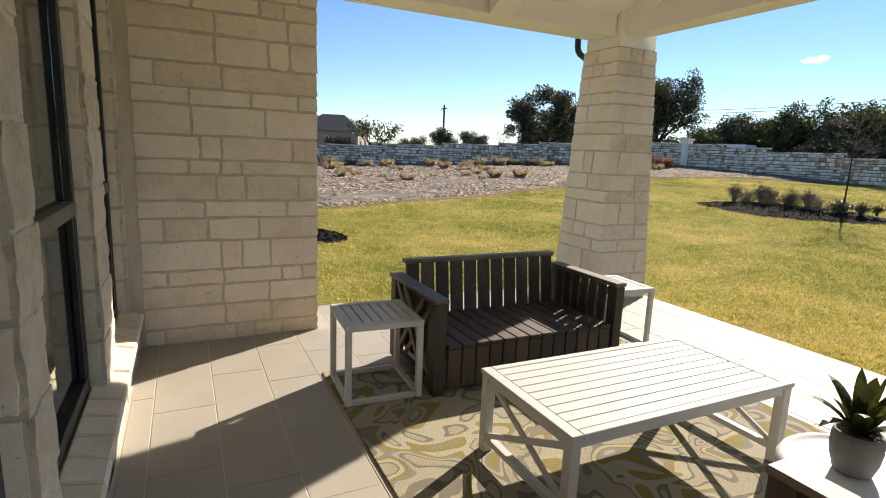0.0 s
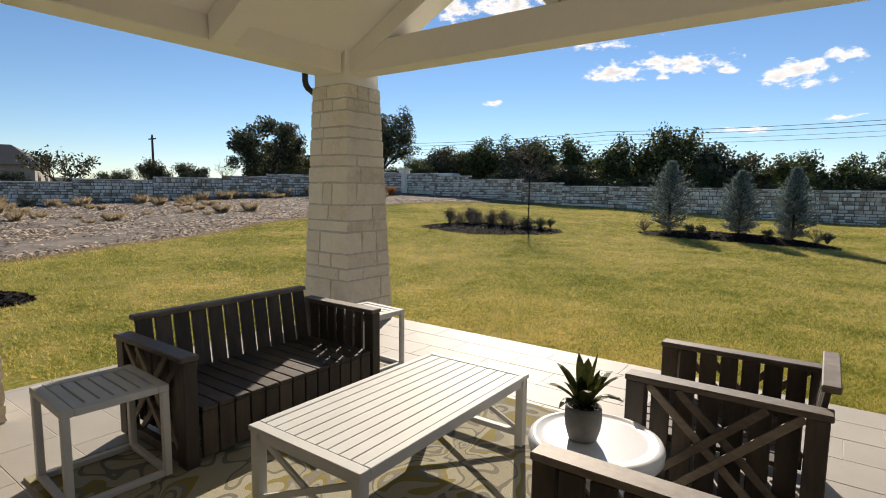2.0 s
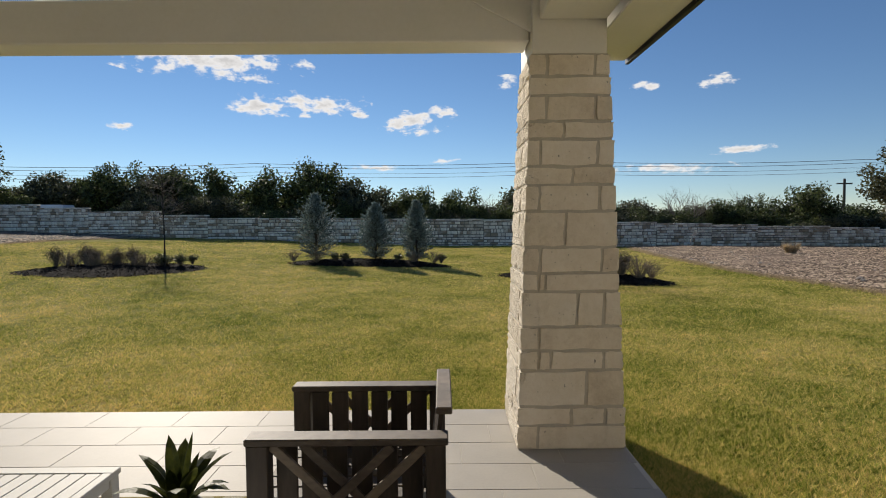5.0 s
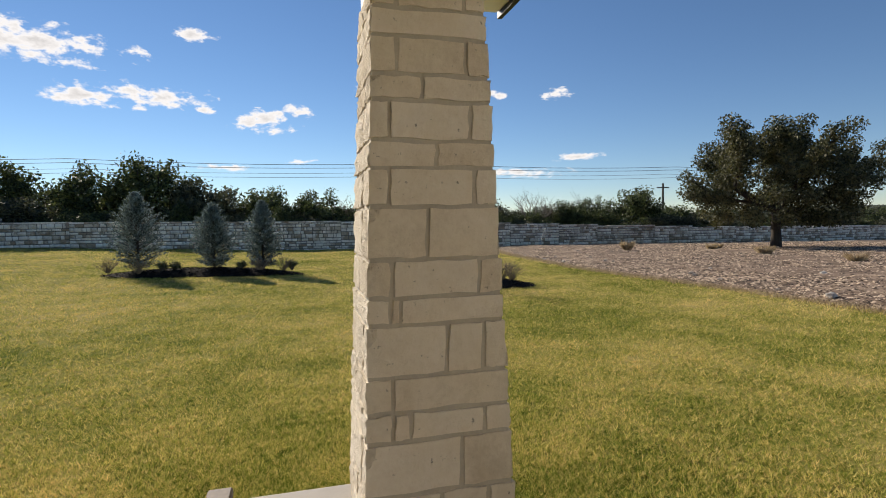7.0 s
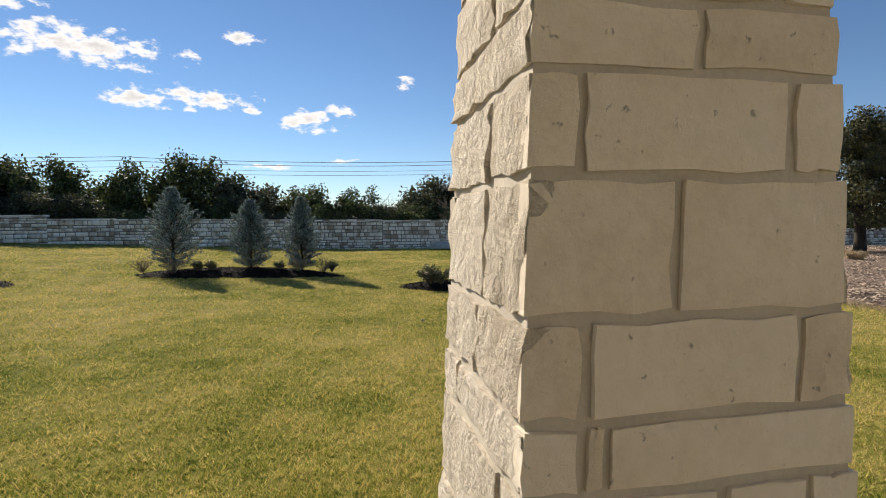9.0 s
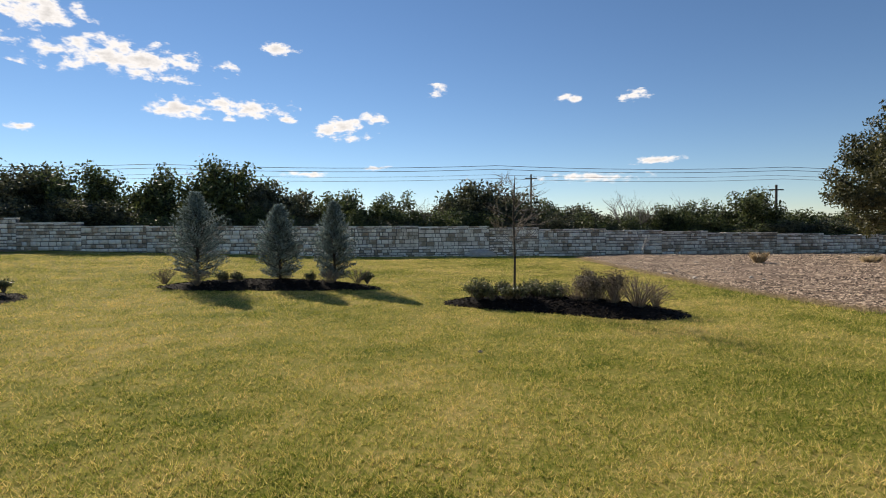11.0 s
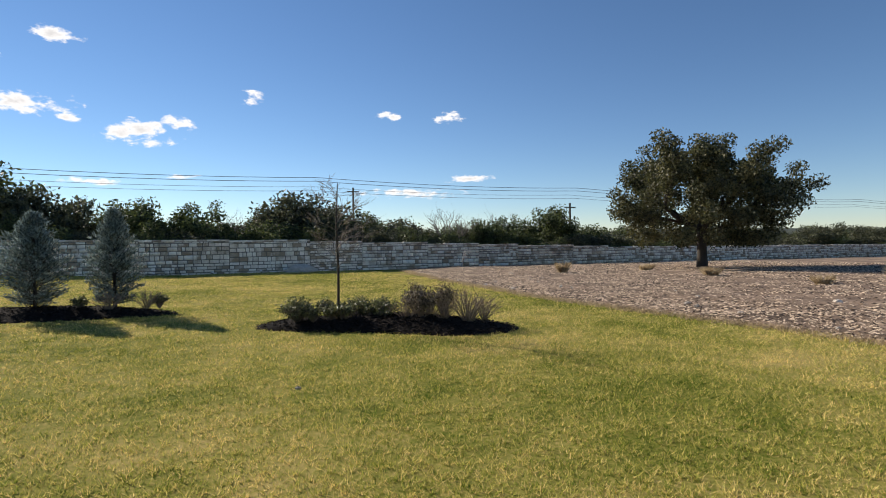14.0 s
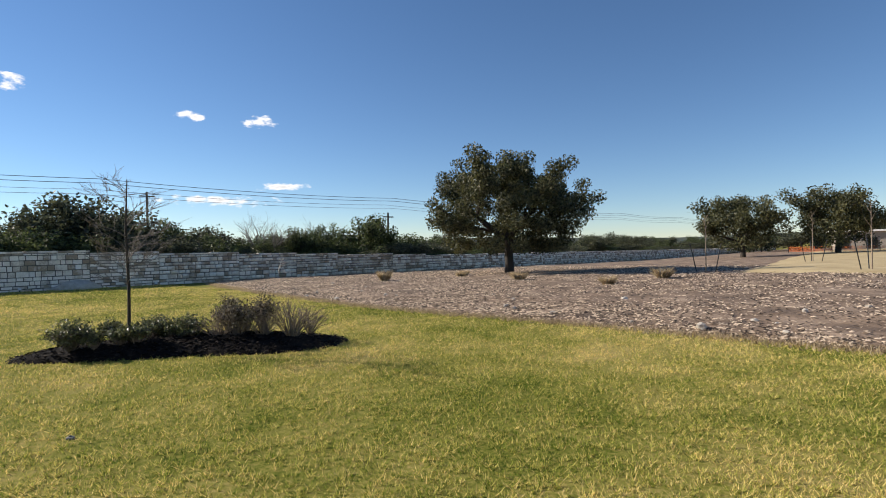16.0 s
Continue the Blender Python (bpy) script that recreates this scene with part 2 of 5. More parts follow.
CHIPSOIL = mat("chip_mulch_soil", (0.065, 0.042, 0.028), (0.42, 0.31, 0.215), 0.9, 0.95, 1.0, 16.0, third=(0.21, 0.142, 0.092), bump_dist=0.06)
CHIP = mat("wood_chip", (0.035, 0.023, 0.016), (0.68, 0.53, 0.38), 1.0, 0.9, 0.1, 20.0, vary=1.35, island=True, third=(0.20, 0.137, 0.088))
GREYSOIL = mat("grey_chip_soil", (0.050, 0.040, 0.032), (0.30, 0.245, 0.195), 0.9, 0.95, 1.0, 16.0, third=(0.15, 0.12, 0.092), bump_dist=0.06)
ROCK = mat("pale_rock", (0.34, 0.30, 0.25), (0.60, 0.55, 0.48), 6.0, 0.9, 0.6, 40.0, vary=0.3)
STRAW = mat("dry_straw_ground", (0.34, 0.25, 0.12), (0.56, 0.44, 0.24), 0.6, 0.95, 0.6, 20.0, bump_dist=0.03)
WIRE = mat("power_cable", (0.03, 0.03, 0.03), (0.06, 0.06, 0.06), 3.0, 0.7, 0.0, 20.0)
POLEWOOD = mat("pole_wood", (0.06, 0.05, 0.04), (0.13, 0.11, 0.09), 3.0, 0.9, 0.3, 20.0)
ORANGE = mat("orange_mesh", (0.60, 0.13, 0.03), (0.80, 0.22, 0.06), 6.0, 0.7, 0.0, 40.0)
YELLOW = mat("yellow_sign", (0.75, 0.48, 0.02), (0.85, 0.58, 0.04), 5.0, 0.4, 0.0, 40.0)
CARWHITE = mat("white_car_paint", (0.72, 0.73, 0.74), (0.80, 0.81, 0.82), 2.0, 0.25, 0.0, 40.0)
RUBBER = mat("tyre_rubber", (0.012, 0.012, 0.012), (0.03, 0.03, 0.03), 9.0, 0.8, 0.1, 60.0)
DARKGLASS = mat("dark_car_glass", (0.01, 0.012, 0.014), (0.02, 0.022, 0.025), 2.0, 0.08, 0.0, 40.0)
STUCCO = mat("pale_stucco", (0.30, 0.25, 0.20), (0.42, 0.36, 0.29), 1.5, 0.9, 0.2, 12.0)
HILL = mat("far_hill_scrub", (0.035, 0.05, 0.045), (0.08, 0.095, 0.075), 0.05, 0.95, 0.0, 0.4)


def glass_mat():
    m = bpy.data.materials.new("window_glass")
    m.use_nodes = True
    b = m.node_tree.nodes["Principled BSDF"]
    b.inputs["Base Color"].default_value = (0.55, 0.66, 0.62, 1)
    b.inputs["Roughness"].default_value, b.inputs["Transmission Weight"].default_value, b.inputs["IOR"].default_value = 0.02, 1.0, 1.5
    return m


GLASS = glass_mat()


def turf_mat(name, leaf, dark=1.0):
    """Lawn colour: green and straw patches by the place on the ground; dark scales it for shade."""
    m = mat(name, (0.1, 0.1, 0.1), (0.2, 0.2, 0.2), 1.0, 0.75, 0.0 if leaf else 0.7, 30.0, leaf=leaf, vary=0.0)
    n, l = m.node_tree.nodes, m.node_tree.links
    b = n["Principled BSDF"]
    g = n.new("ShaderNodeNewGeometry")
    facs = []
    for sc, det in ((0.28, 3.0), (1.5, 5.0), (24.0, 8.0)):
        q = n.new("ShaderNodeTexNoise")
        q.inputs["Scale"].default_value, q.inputs["Detail"].default_value = sc, det
        q.inputs["Roughness"].default_value = 0.8 if sc > 9 else 0.55
        l.new(g.outputs["Position"], q.inputs["Vector"])
        facs.append(q.outputs[0])
    total = None
    for f, wgt in zip(facs + ([g.outputs["Random Per Island"]] if leaf else []), (0.60, 0.40, 1.20, 0.42)):
        ma = n.new("ShaderNodeMath")
        ma.operation = "MULTIPLY_ADD"
        ma.inputs[1].default_value = wgt
        l.new(f, ma.inputs[0])
        if total is None:
            ma.inputs[2].default_value = -0.76 if leaf else -0.57
        else:
            l.new(total, ma.inputs[2])
        total = ma.outputs[0]
    ramp = n.new("ShaderNodeValToRGB")
    el = ramp.color_ramp.elements
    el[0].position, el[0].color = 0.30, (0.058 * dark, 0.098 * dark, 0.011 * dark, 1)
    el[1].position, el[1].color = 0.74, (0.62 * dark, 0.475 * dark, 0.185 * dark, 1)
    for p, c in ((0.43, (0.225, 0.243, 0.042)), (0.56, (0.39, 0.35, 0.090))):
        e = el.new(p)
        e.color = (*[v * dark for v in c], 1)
    l.new(total, ramp.inputs[0])
    l.new(ramp.outputs[0], b.inputs["Base Color"])
    b.inputs["Specular IOR Level"].default_value = 0.03
    b.inputs["Roughness"].default_value = 1.0
    if leaf:
        tr = [q for q in n if q.bl_idname == "ShaderNodeBsdfTranslucent"][0]
        l.new(ramp.outputs[0], tr.inputs[0])
        up = n.new("ShaderNodeVectorMath")
        up.operation = "MULTIPLY_ADD"
        up.inputs[1].default_value, up.inputs[2].default_value = (0.6, 0.6, 0.6), (0, 0, 1)
        l.new(g.outputs["Normal"], up.inputs[0])
        nm = n.new("ShaderNodeVectorMath")
        nm.operation = "NORMALIZE"
        l.new(up.outputs[0], nm.inputs[0])
        l.new(nm.outputs[0], b.inputs["Normal"])
    return m


# ground colour dimmed as painted shade between tufts, blades brightened against their self-shadowing
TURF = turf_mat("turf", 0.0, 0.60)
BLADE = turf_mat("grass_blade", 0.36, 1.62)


def rug_mat():
    m = bpy.data.materials.new("rug_pattern")
    m.use_nodes = True
    n, l = m.node_tree.nodes, m.node_tree.links
    b = n["Principled BSDF"]
    tc = n.new("ShaderNodeTexCoord")
    w1 = n.new("ShaderNodeTexNoise")
    w1.inputs["Scale"].default_value, w1.inputs["Detail"].default_value, w1.inputs["Distortion"].default_value = 2.2, 1.2, 1.3
    l.new(tc.outputs["Object"], w1.inputs["Vector"])
    wave = n.new("ShaderNodeMath")
    wave.operation = "MULTIPLY"
    wave.inputs[1].default_value = 2.9
    l.new(w1.outputs[0], wave.inputs[0])
    frac = n.new("ShaderNodeMath")
    frac.operation = "FRACT"
    l.new(wave.outputs[0], frac.inputs[0])
    ramp = n.new("ShaderNodeValToRGB")
    ramp.color_ramp.interpolation = "CONSTANT"
    el = ramp.color_ramp.elements
    el[0].position, el[0].color = 0.0, (0.40, 0.36, 0.25, 1)
    el[1].position, el[1].color = 0.88, (0.22, 0.20, 0.15, 1)
    for p, c in ((0.26, (0.20, 0.185, 0.14)), (0.33, (0.46, 0.42, 0.30)), (0.52, (0.30, 0.24, 0.065)), (0.66, (0.26, 0.245, 0.20)), (0.76, (0.43, 0.39, 0.28))):
        e = el.new(p)
        e.color = (*c, 1)
    l.new(frac.outputs[0], ramp.inputs[0])
    pile = n.new("ShaderNodeTexNoise")
    pile.inputs["Scale"].default_value = 180.0
    l.new(tc.outputs["Object"], pile.inputs["Vector"])
    mx = n.new("ShaderNodeMix")
    mx.data_type, mx.blend_type = "RGBA", "MULTIPLY"
    mx.inputs["Factor"].default_value = 0.45
    l.new(ramp.outputs[0], mx.inputs[6])
    l.new(pile.outputs[0], mx.inputs[7])
    l.new(mx.outputs[2], b.inputs["Base Color"])
    b.inputs["Roughness"].default_value = 0.95
    bp = n.new("ShaderNodeBump")
    bp.inputs["Strength"].default_value, bp.inputs["Distance"].default_value = 0.5, 0.008
    hsum = n.new("ShaderNodeMath")
    hsum.operation = "ADD"
    l.new(frac.outputs[0], hsum.inputs[0])
    l.new(pile.outputs[0], hsum.inputs[1])
    l.new(hsum.outputs[0], bp.inputs["Height"])
    l.new(bp.outputs[0], b.inputs["Normal"])
    return m


RUG = rug_mat()

# ---- mesh helpers ----
def finish(name, bm, material, parent=None, label="", smooth=False):
    me = bpy.data.meshes.new(name)
    bm.to_mesh(me)
    bm.free()
    me.materials.append(material)
    if smooth:
        for p in me.polygons:
            p.use_smooth = True
    ob = new(name, me)
    ob.parent = parent
    if label:
        tagged(ob, label)
    return ob


def part(name, bm, material, parent, label="", smooth=False):
    return finish(name, bm, material, parent, label, smooth)


def arrays(name, verts, faces, material, parent=None, smooth=False):
    """A mesh from arrays of corners and of faces with equal corner counts."""
    me = bpy.data.meshes.new(name)
    v, f = np.asarray(verts, np.float32), np.asarray(faces, np.int32)
    me.vertices.add(len(v))
    me.vertices.foreach_set("co", v.ravel())
    me.loops.add(f.size)
    me.loops.foreach_set("vertex_index", f.ravel())
    me.polygons.add(len(f))
    me.polygons.foreach_set("loop_start", np.arange(0, f.size, f.shape[1], dtype=np.int32))
    me.polygons.foreach_set("loop_total", np.full(len(f), f.shape[1], np.int32))
    if smooth:
        me.polygons.foreach_set("use_smooth", np.ones(len(f), bool))
    me.update(calc_edges=True)
    me.materials.append(material)
    ob = new(name, me)
    ob.parent = parent
    return ob


def empty(name, at=(0, 0, 0), turn=0.0):
    ob = new(name)
    ob.matrix_basis = pose(*at, 0, 0, turn)
    return ob


def box(bm, x0, x1, y0, y1, z0, z1, bevel=0.0, m=None):
    r = bmesh.ops.create_cube(bm, size=1, matrix=Matrix.Translation(((x0 + x1) / 2, (y0 + y1) / 2, (z0 + z1) / 2)) @ Matrix.Diagonal((abs(x1 - x0), abs(y1 - y0), abs(z1 - z0), 1)))
    vs = r["verts"]
    if bevel:
        es = list({e for v in vs for e in v.link_edges})
        out = bmesh.ops.bevel(bm, geom=es, offset=bevel, segments=1, affect="EDGES", profile=0.5)
        vs = list({v for f in out["faces"] for v in f.verts} | {v for v in vs if v.is_valid})
    if m is not None:
        bmesh.ops.transform(bm, matrix=m, verts=[v for v in vs if v.is_valid])
    return vs


def boxed(x0, x1, y0, y1, z0, z1, bevel=0.004, m=None):
    bm = bmesh.new()
    box(bm, x0, x1, y0, y1, z0, z1, bevel, m)
    return bm


def bar(a, b, w, d, bevel=0.003, up=(0, 0, 1)):
    """A bar of section w by d from a to b."""
    a, b = Vector(a), Vector(b)
    z = (b - a).normalized()
    x = Vector(up).cross(z)
    x = x.normalized() if x.length > 1e-4 else Vector((1, 0, 0))
    y = z.cross(x)
    m = Matrix((x, y, z)).transposed().to_4x4()
    m.translation = (a + b) / 2
    L = (b - a).length
    return boxed(-w / 2, w / 2, -d / 2, d / 2, -L / 2, L / 2, bevel, m)


def lathe(profile, n=32):
    bm = bmesh.new()
    rings = [[bm.verts.new((r * math.cos(2 * math.pi * i / n), r * math.sin(2 * math.pi * i / n), z)) for i in range(n)] for r, z in profile]
    for a, b in zip(rings, rings[1:]):
        for i in range(n):
            bm.faces.new((a[i], a[(i + 1) % n], b[(i + 1) % n], b[i]))
    bm.faces.new(list(reversed(rings[0])))
    bm.faces.new(rings[-1])
    return bm


def tube_arrays(paths, sides=6):
    """Tapered tubes: each path is a list of (point, radius)."""
    vs, fs, base = [], [], 0
    ang = [2 * math.pi * i / sides for i in range(sides)]
    for path in paths:
        for k, (p, r) in enumerate(path):
            q = path[min(k + 1, len(path) - 1)][0] - path[max(k - 1, 0)][0]
            q = q.normalized() if q.length > 1e-6 else Vector((0, 0, 1))
            x = q.cross(Vector((0.31, 0.95, 0.11))).normalized()
            y = q.cross(x)
            vs += [p + (x * math.cos(a) + y * math.sin(a)) * r for a in ang]
        for k in range(len(path) - 1):
            for i in range(sides):
                j = (i + 1) % sides
                fs.append((base + k * sides + i, base + k * sides + j, base + (k + 1) * sides + j, base + (k + 1) * sides + i))
        base += len(path) * sides
    return np.array([tuple(v) for v in vs]), np.array(fs)


def ground_z(x, y):
    s = min(max((y - 6) / 25, 0.0), 1.25)
    return -0.12 + 0.038 * min(max(-x, 0.0), 45) * s - 0.014 * min(max(x - 3, 0.0), 60) * s
# ---- the patio ----
X1, X0 = -4.40, -5.06                 # column by the sofa, its two sides
MID = -2.17                           # ridge of the gable
TAPER = 0.0385
CAP = 2.47                            # top of the stone
R = random.Random(4)

slab = boxed(-5.1, 0.68, -3.99, 0.72, -0.35, -0.0022, 0.0)
floor = tagged(finish("floor", slab, GROUT), kind="structure")
# tiles, 0.61 by 0.305 in rows a third of a tile apart


def tile_piece(w, d):
    bm = bmesh.new()
    box(bm, 0, w, 0, d, -0.012, 0.0, 0.0015)
    me = bpy.data.meshes.new("tile")
    bm.to_mesh(me)
    bm.free()
    me.materials.append(TILE)
    return me


tile_meshes = {}
rows_y = 0.715
k = 0
while rows_y > -3.97:
    y1 = rows_y
    y0 = max(y1 - 0.305, -3.975)
    x = -5.1 - ((k * 0.61 / 3 + 0.35) % 0.61)
    while x < 0.675:
        a, b = max(x, -5.095), min(x + 0.61, 0.675)
        if b - a > 0.03:
            key = (round(b - a, 3), round(y1 - y0, 3))
            if key not in tile_meshes:
                tile_meshes[key] = tile_piece(key[0] - 0.0022, key[1] - 0.005)
            t = new("tile", tile_meshes[key])
            t.parent = floor
            t.matrix_basis = pose(a + 0.0011, y0 + 0.0025, R.uniform(-0.0006, 0.0006))
        x += 0.61
    rows_y -= 0.305
    k += 1


def stone_mesh(P, u0, u1, z0, z1, out, amp, rng, back=-0.03):
    """One stone: P maps (across, up, outward) to the place; the face is uneven and the outline worn."""
    nu, nv = ((10, 6) if (u1 - u0) > 0.2 else (5, 6)) if amp > 0.015 else (4, 3) if (u1 - u0) > 0.12 else (3, 3)
    ph = rng.uniform(0, 99)
    g = []
    for j in range(nv + 1):
        for i in range(nu + 1):
            u, v = i / nu, j / nv
            rim = i in (0, nu) or j in (0, nv)
            du = rng.uniform(-0.005, 0.005) if j not in (0, nv) or i in (0, nu) else rng.uniform(-0.01, 0.01)
            dv = rng.uniform(-0.005, 0.005)
            o = out + 0.62 * amp * (0.5 * noise.noise((u * 3.1 + ph, v * 2.7, ph)) + 0.45 * noise.noise((u * 9.0 + ph, v * 7.0, ph))) + (-0.0022 if rim else rng.uniform(-0.001, 0.0015))
            g.append(P(u0 + (u1 - u0) * u + du, z0 + (z1 - z0) * v + dv, o))
    fs = []
    w = nu + 1
    for j in range(nv):
        for i in range(nu):
            fs.append((j * w + i, j * w + i + 1, (j + 1) * w + i + 1, (j + 1) * w + i))
    ring = [i for i in range(w)] + [j * w + nu for j in range(1, nv + 1)] + [nv * w + i for i in range(nu - 1, -1, -1)] + [j * w for j in range(nv - 1, 0, -1)]
    n0 = len(g)
    g += [g[q] for q in ring]
    coords = [(u0 + (u1 - u0) * (q % w) / nu, z0 + (z1 - z0) * (q // w) / nv) for q in ring]
    g += [P(u, z, back) for u, z in coords]
    m = len(ring)
    for q in range(m):
        fs.append((n0 + (q + 1) % m, n0 + q, n0 + m + q, n0 + m + (q + 1) % m))
    me = bpy.data.meshes.new("stone")
    me.from_pydata([tuple(p) for p in g], [], fs)
    me.polygons.foreach_set("use_smooth", [q < nu * nv for q in range(len(fs))])
    me.materials.append(SPLITSTONE if amp > 0.015 else STONE)
    return me


STONES = []                           # built at the end of the file


def ashlar(parent, P, width, courses, joints, out, amp, seed, ends=(0.0, 0.0), gap=0.010):
    rng = random.Random(seed)
    for c, (z0, z1) in enumerate(zip(courses, courses[1:])):
        w = width((z0 + z1) / 2)
        if joints is not None:
            cuts = [q * w for q in joints[c]]
        else:
            cuts, u = [], 0.0
            while True:
                u += rng.uniform(0.12, 0.22) if rng.random() < 0.3 else rng.uniform(0.26, 0.56)
                if u > w - 0.1:
                    break
                cuts.append(u)
        cuts = [-ends[0]] + cuts + [w + ends[1]]
        for a, b in zip(cuts, cuts[1:]):
            STONES.append((parent, P, a + gap, b - gap, z0 + gap, z1 - gap, out + rng.uniform(-0.002, 0.004), amp, rng.randrange(10 ** 6)))


FRONT_Z = [0, 0.15, 0.266, 0.496, 0.62, 0.77, 0.99, 1.105, 1.265, 1.49, 1.655, 1.77, 1.94, 2.05, 2.21, 2.33, CAP]
FRONT_J = [[0.18], [0.5, 0.83], [0.65], [0.17, 0.29, 0.83], [0.17], [0.57, 0.85], [0.15, 0.225], [0.16, 0.84], [0.44], [0.14, 0.84], [0.53],
           [0.14, 0.83], [0.42], [0.2, 0.82], [], [0.2, 0.83]]


def stone_column(x0, x1, y0, seed, label):
    cx, cy, hw = (x0 + x1) / 2, y0 + (x1 - x0) / 2, (x1 - x0) / 2
    col = tagged(empty("stone_column", (cx, cy, 0)), label, "column", "patio columns")
    bm = bmesh.new()
    r = bmesh.ops.create_cube(bm, size=1)["verts"]
    for v in r:
        top = v.co.z > 0
        h = hw + 0.004 - (TAPER * CAP if top else 0)
        v.co = (math.copysign(h, v.co.x), math.copysign(h, v.co.y), CAP if top else 0.0)
    part("mortar_core", bm, MORTAR, col)

    def face(dx, dy):
        nrm, tan = Vector((dx, dy, 0)), Vector((-dy, dx, 0))

        def P(u, z, o):
            h = hw - TAPER * z
            return tan * (u - h) + nrm * (h + o) + Vector((0, 0, z))
        return P
    for i, (dx, dy) in enumerate(((0, -1), (1, 0), (0, 1), (-1, 0))):
        if i == 0:
            zs, js = FRONT_Z, FRONT_J
            if seed != 1:
                zs, js = FRONT_Z, None
        else:
            zs, js = FRONT_Z, None
        ends = ((0.020, 0.020), (0.015, 0.015), (0.012, 0.012), (0.015, 0.015))[i]
        ashlar(col, face(dx, dy), lambda z: 2 * (hw - TAPER * z), zs, js, 0.013 if i % 2 == 0 else 0.013, 0.009 if i % 2 == 0 else 0.026, seed * 10 + i, ends)
    return col


stone_column(0.0, 0.66, 0.0, 1, "tapered cream limestone column with wide mortar joints")
stone_column(X0, X1, 0.0, 2, "tapered cream limestone column beside a white side table")

# end wall of the house, facing the patio
WALL_Z = [0, 0.115, 0.27, 0.42, 0.53, 0.74, 0.90, 1.02, 1.20, 1.30, 1.46, 1.66, 1.77, 1.93, 2.12, 2.27, 2.38, 2.55, 2.72, 2.92, 3.1]
end_wall = tagged(finish("wall_west", boxed(-4.90, -4.474, -4.6, -2.764, -0.1, 3.2, 0.0), MORTAR), kind="structure")
ashlar(end_wall, lambda u, z, o: Vector((-4.482 + o, -3.95 + u, z)), lambda z: 1.178, WALL_Z, None, 0.015, 0.011, 31, (0.0, 0.024))
ashlar(end_wall, lambda u, z, o: Vector((-4.482 - u, -2.772 + o, z)), lambda z: 0.418, WALL_Z, None, 0.012, 0.022, 32, (0.014, 0.0))

# house wall with two windows
WY, PY = -3.997, -4.034               # wall below the sills, piers between the windows
GLASS_Y = -4.125
SILL = 0.29
HEAD = 2.35
house = tagged(empty("wall_house"), kind="structure")
WINS = [(-3.21, -2.19), (-4.40, -3.60), (-1.96, -1.15)]
part("wall_below", boxed(-4.482, -1.0, -4.30, WY, -0.1, SILL - 0.06, 0.0), MORTAR, house)
part("wall_above", boxed(-4.482, -1.0, -4.30, PY, HEAD, 3.3, 0.0), MORTAR, house)
PIER_Z = [SILL - 0.05, 0.50, 0.74, 0.98, 1.20, 1.46, 1.70, 1.93, 2.16, HEAD]
for n, (a, b) in enumerate(((-4.482, -4.40), (-3.60, -3.21), (-2.19, -1.96), (-1.15, -1.0))):
    part("pier", boxed(a + (0.003 if n else 0), b - 0.003, -4.30, PY + 0.006, SILL - 0.06, HEAD, 0.0), MORTAR, house)
    a0 = -4.455 if n == 0 else a
    ashlar(house, lambda u, z, o, a=a0: Vector((a + u, PY + o, z)), lambda z, a=a0, b=b: b - a, PIER_Z, [[] for q in PIER_Z[1:]], 0.012, 0.02, 41 + n, (0.008, 0.008))
    if n:
        ashlar(house, lambda u, z, o, b=a: Vector((b - o, PY - u, z)), lambda z: 0.09, PIER_Z, [[] for q in PIER_Z[1:]], 0.004, 0.006, 46 + n)
    if n < 3:
        ashlar(house, lambda u, z, o, b=b: Vector((b + o, PY - 0.09 + u, z)), lambda z: 0.09, PIER_Z, [[] for q in PIER_Z[1:]], 0.004, 0.006, 51 + n)
part("wall_far", boxed(-1.0, 9.0, -4.30, WY, -0.1, 3.3, 0.0), MORTAR, house)
ashlar(house, lambda u, z, o: Vector((-4.46 + u, WY + o, z)), lambda z: 3.4, [0, SILL - 0.055], None, 0.012, 0.02, 55)
ashlar(house, lambda u, z, o: Vector((-1.0 + u, WY + o, z)), lambda z: 9.9, [0, 0.3, 0.62, 0.9, 1.3, 1.6, 1.95, 2.3, 2.6, 2.9, 3.2], None, 0.012, 0.02, 56)


def window_unit(name, a, b):
    w = tagged(empty(name, ((a + b) / 2, GLASS_Y, SILL)), kind="structure")
    h, H = (b - a) / 2, HEAD - SILL
    for u0, u1, v0, v1 in ((-h, -h + 0.05, 0, H), (h - 0.05, h, 0, H), (-h + 0.051, h - 0.051, 0, 0.06), (-h + 0.051, h - 0.051, H - 0.05, H)):
        part("window_frame", boxed(u0, u1, -0.03, 0.035, v0, v1, 0.004), FRAMEBLACK, w)
    part("meeting_rail", boxed(-h + 0.051, h - 0.051, -0.02, 0.045, 0.80, 0.86, 0.004), RAILGREY, w)
    for v0, v1 in ((0.061, 0.799), (0.861, H - 0.051)):
        p = part("pane", boxed(-h + 0.051, h - 0.051, -0.004, 0.004, v0, v1, 0.0), GLASS, w)
        p.visible_shadow = False
    for s in (-1, 1):
        part("sash_stile", boxed(s * (h - 0.052) - 0.02, s * (h - 0.052) + 0.02, 0.006, 0.03, 0.061, 0.799, 0.003), FRAMEBLACK, w)
    return w


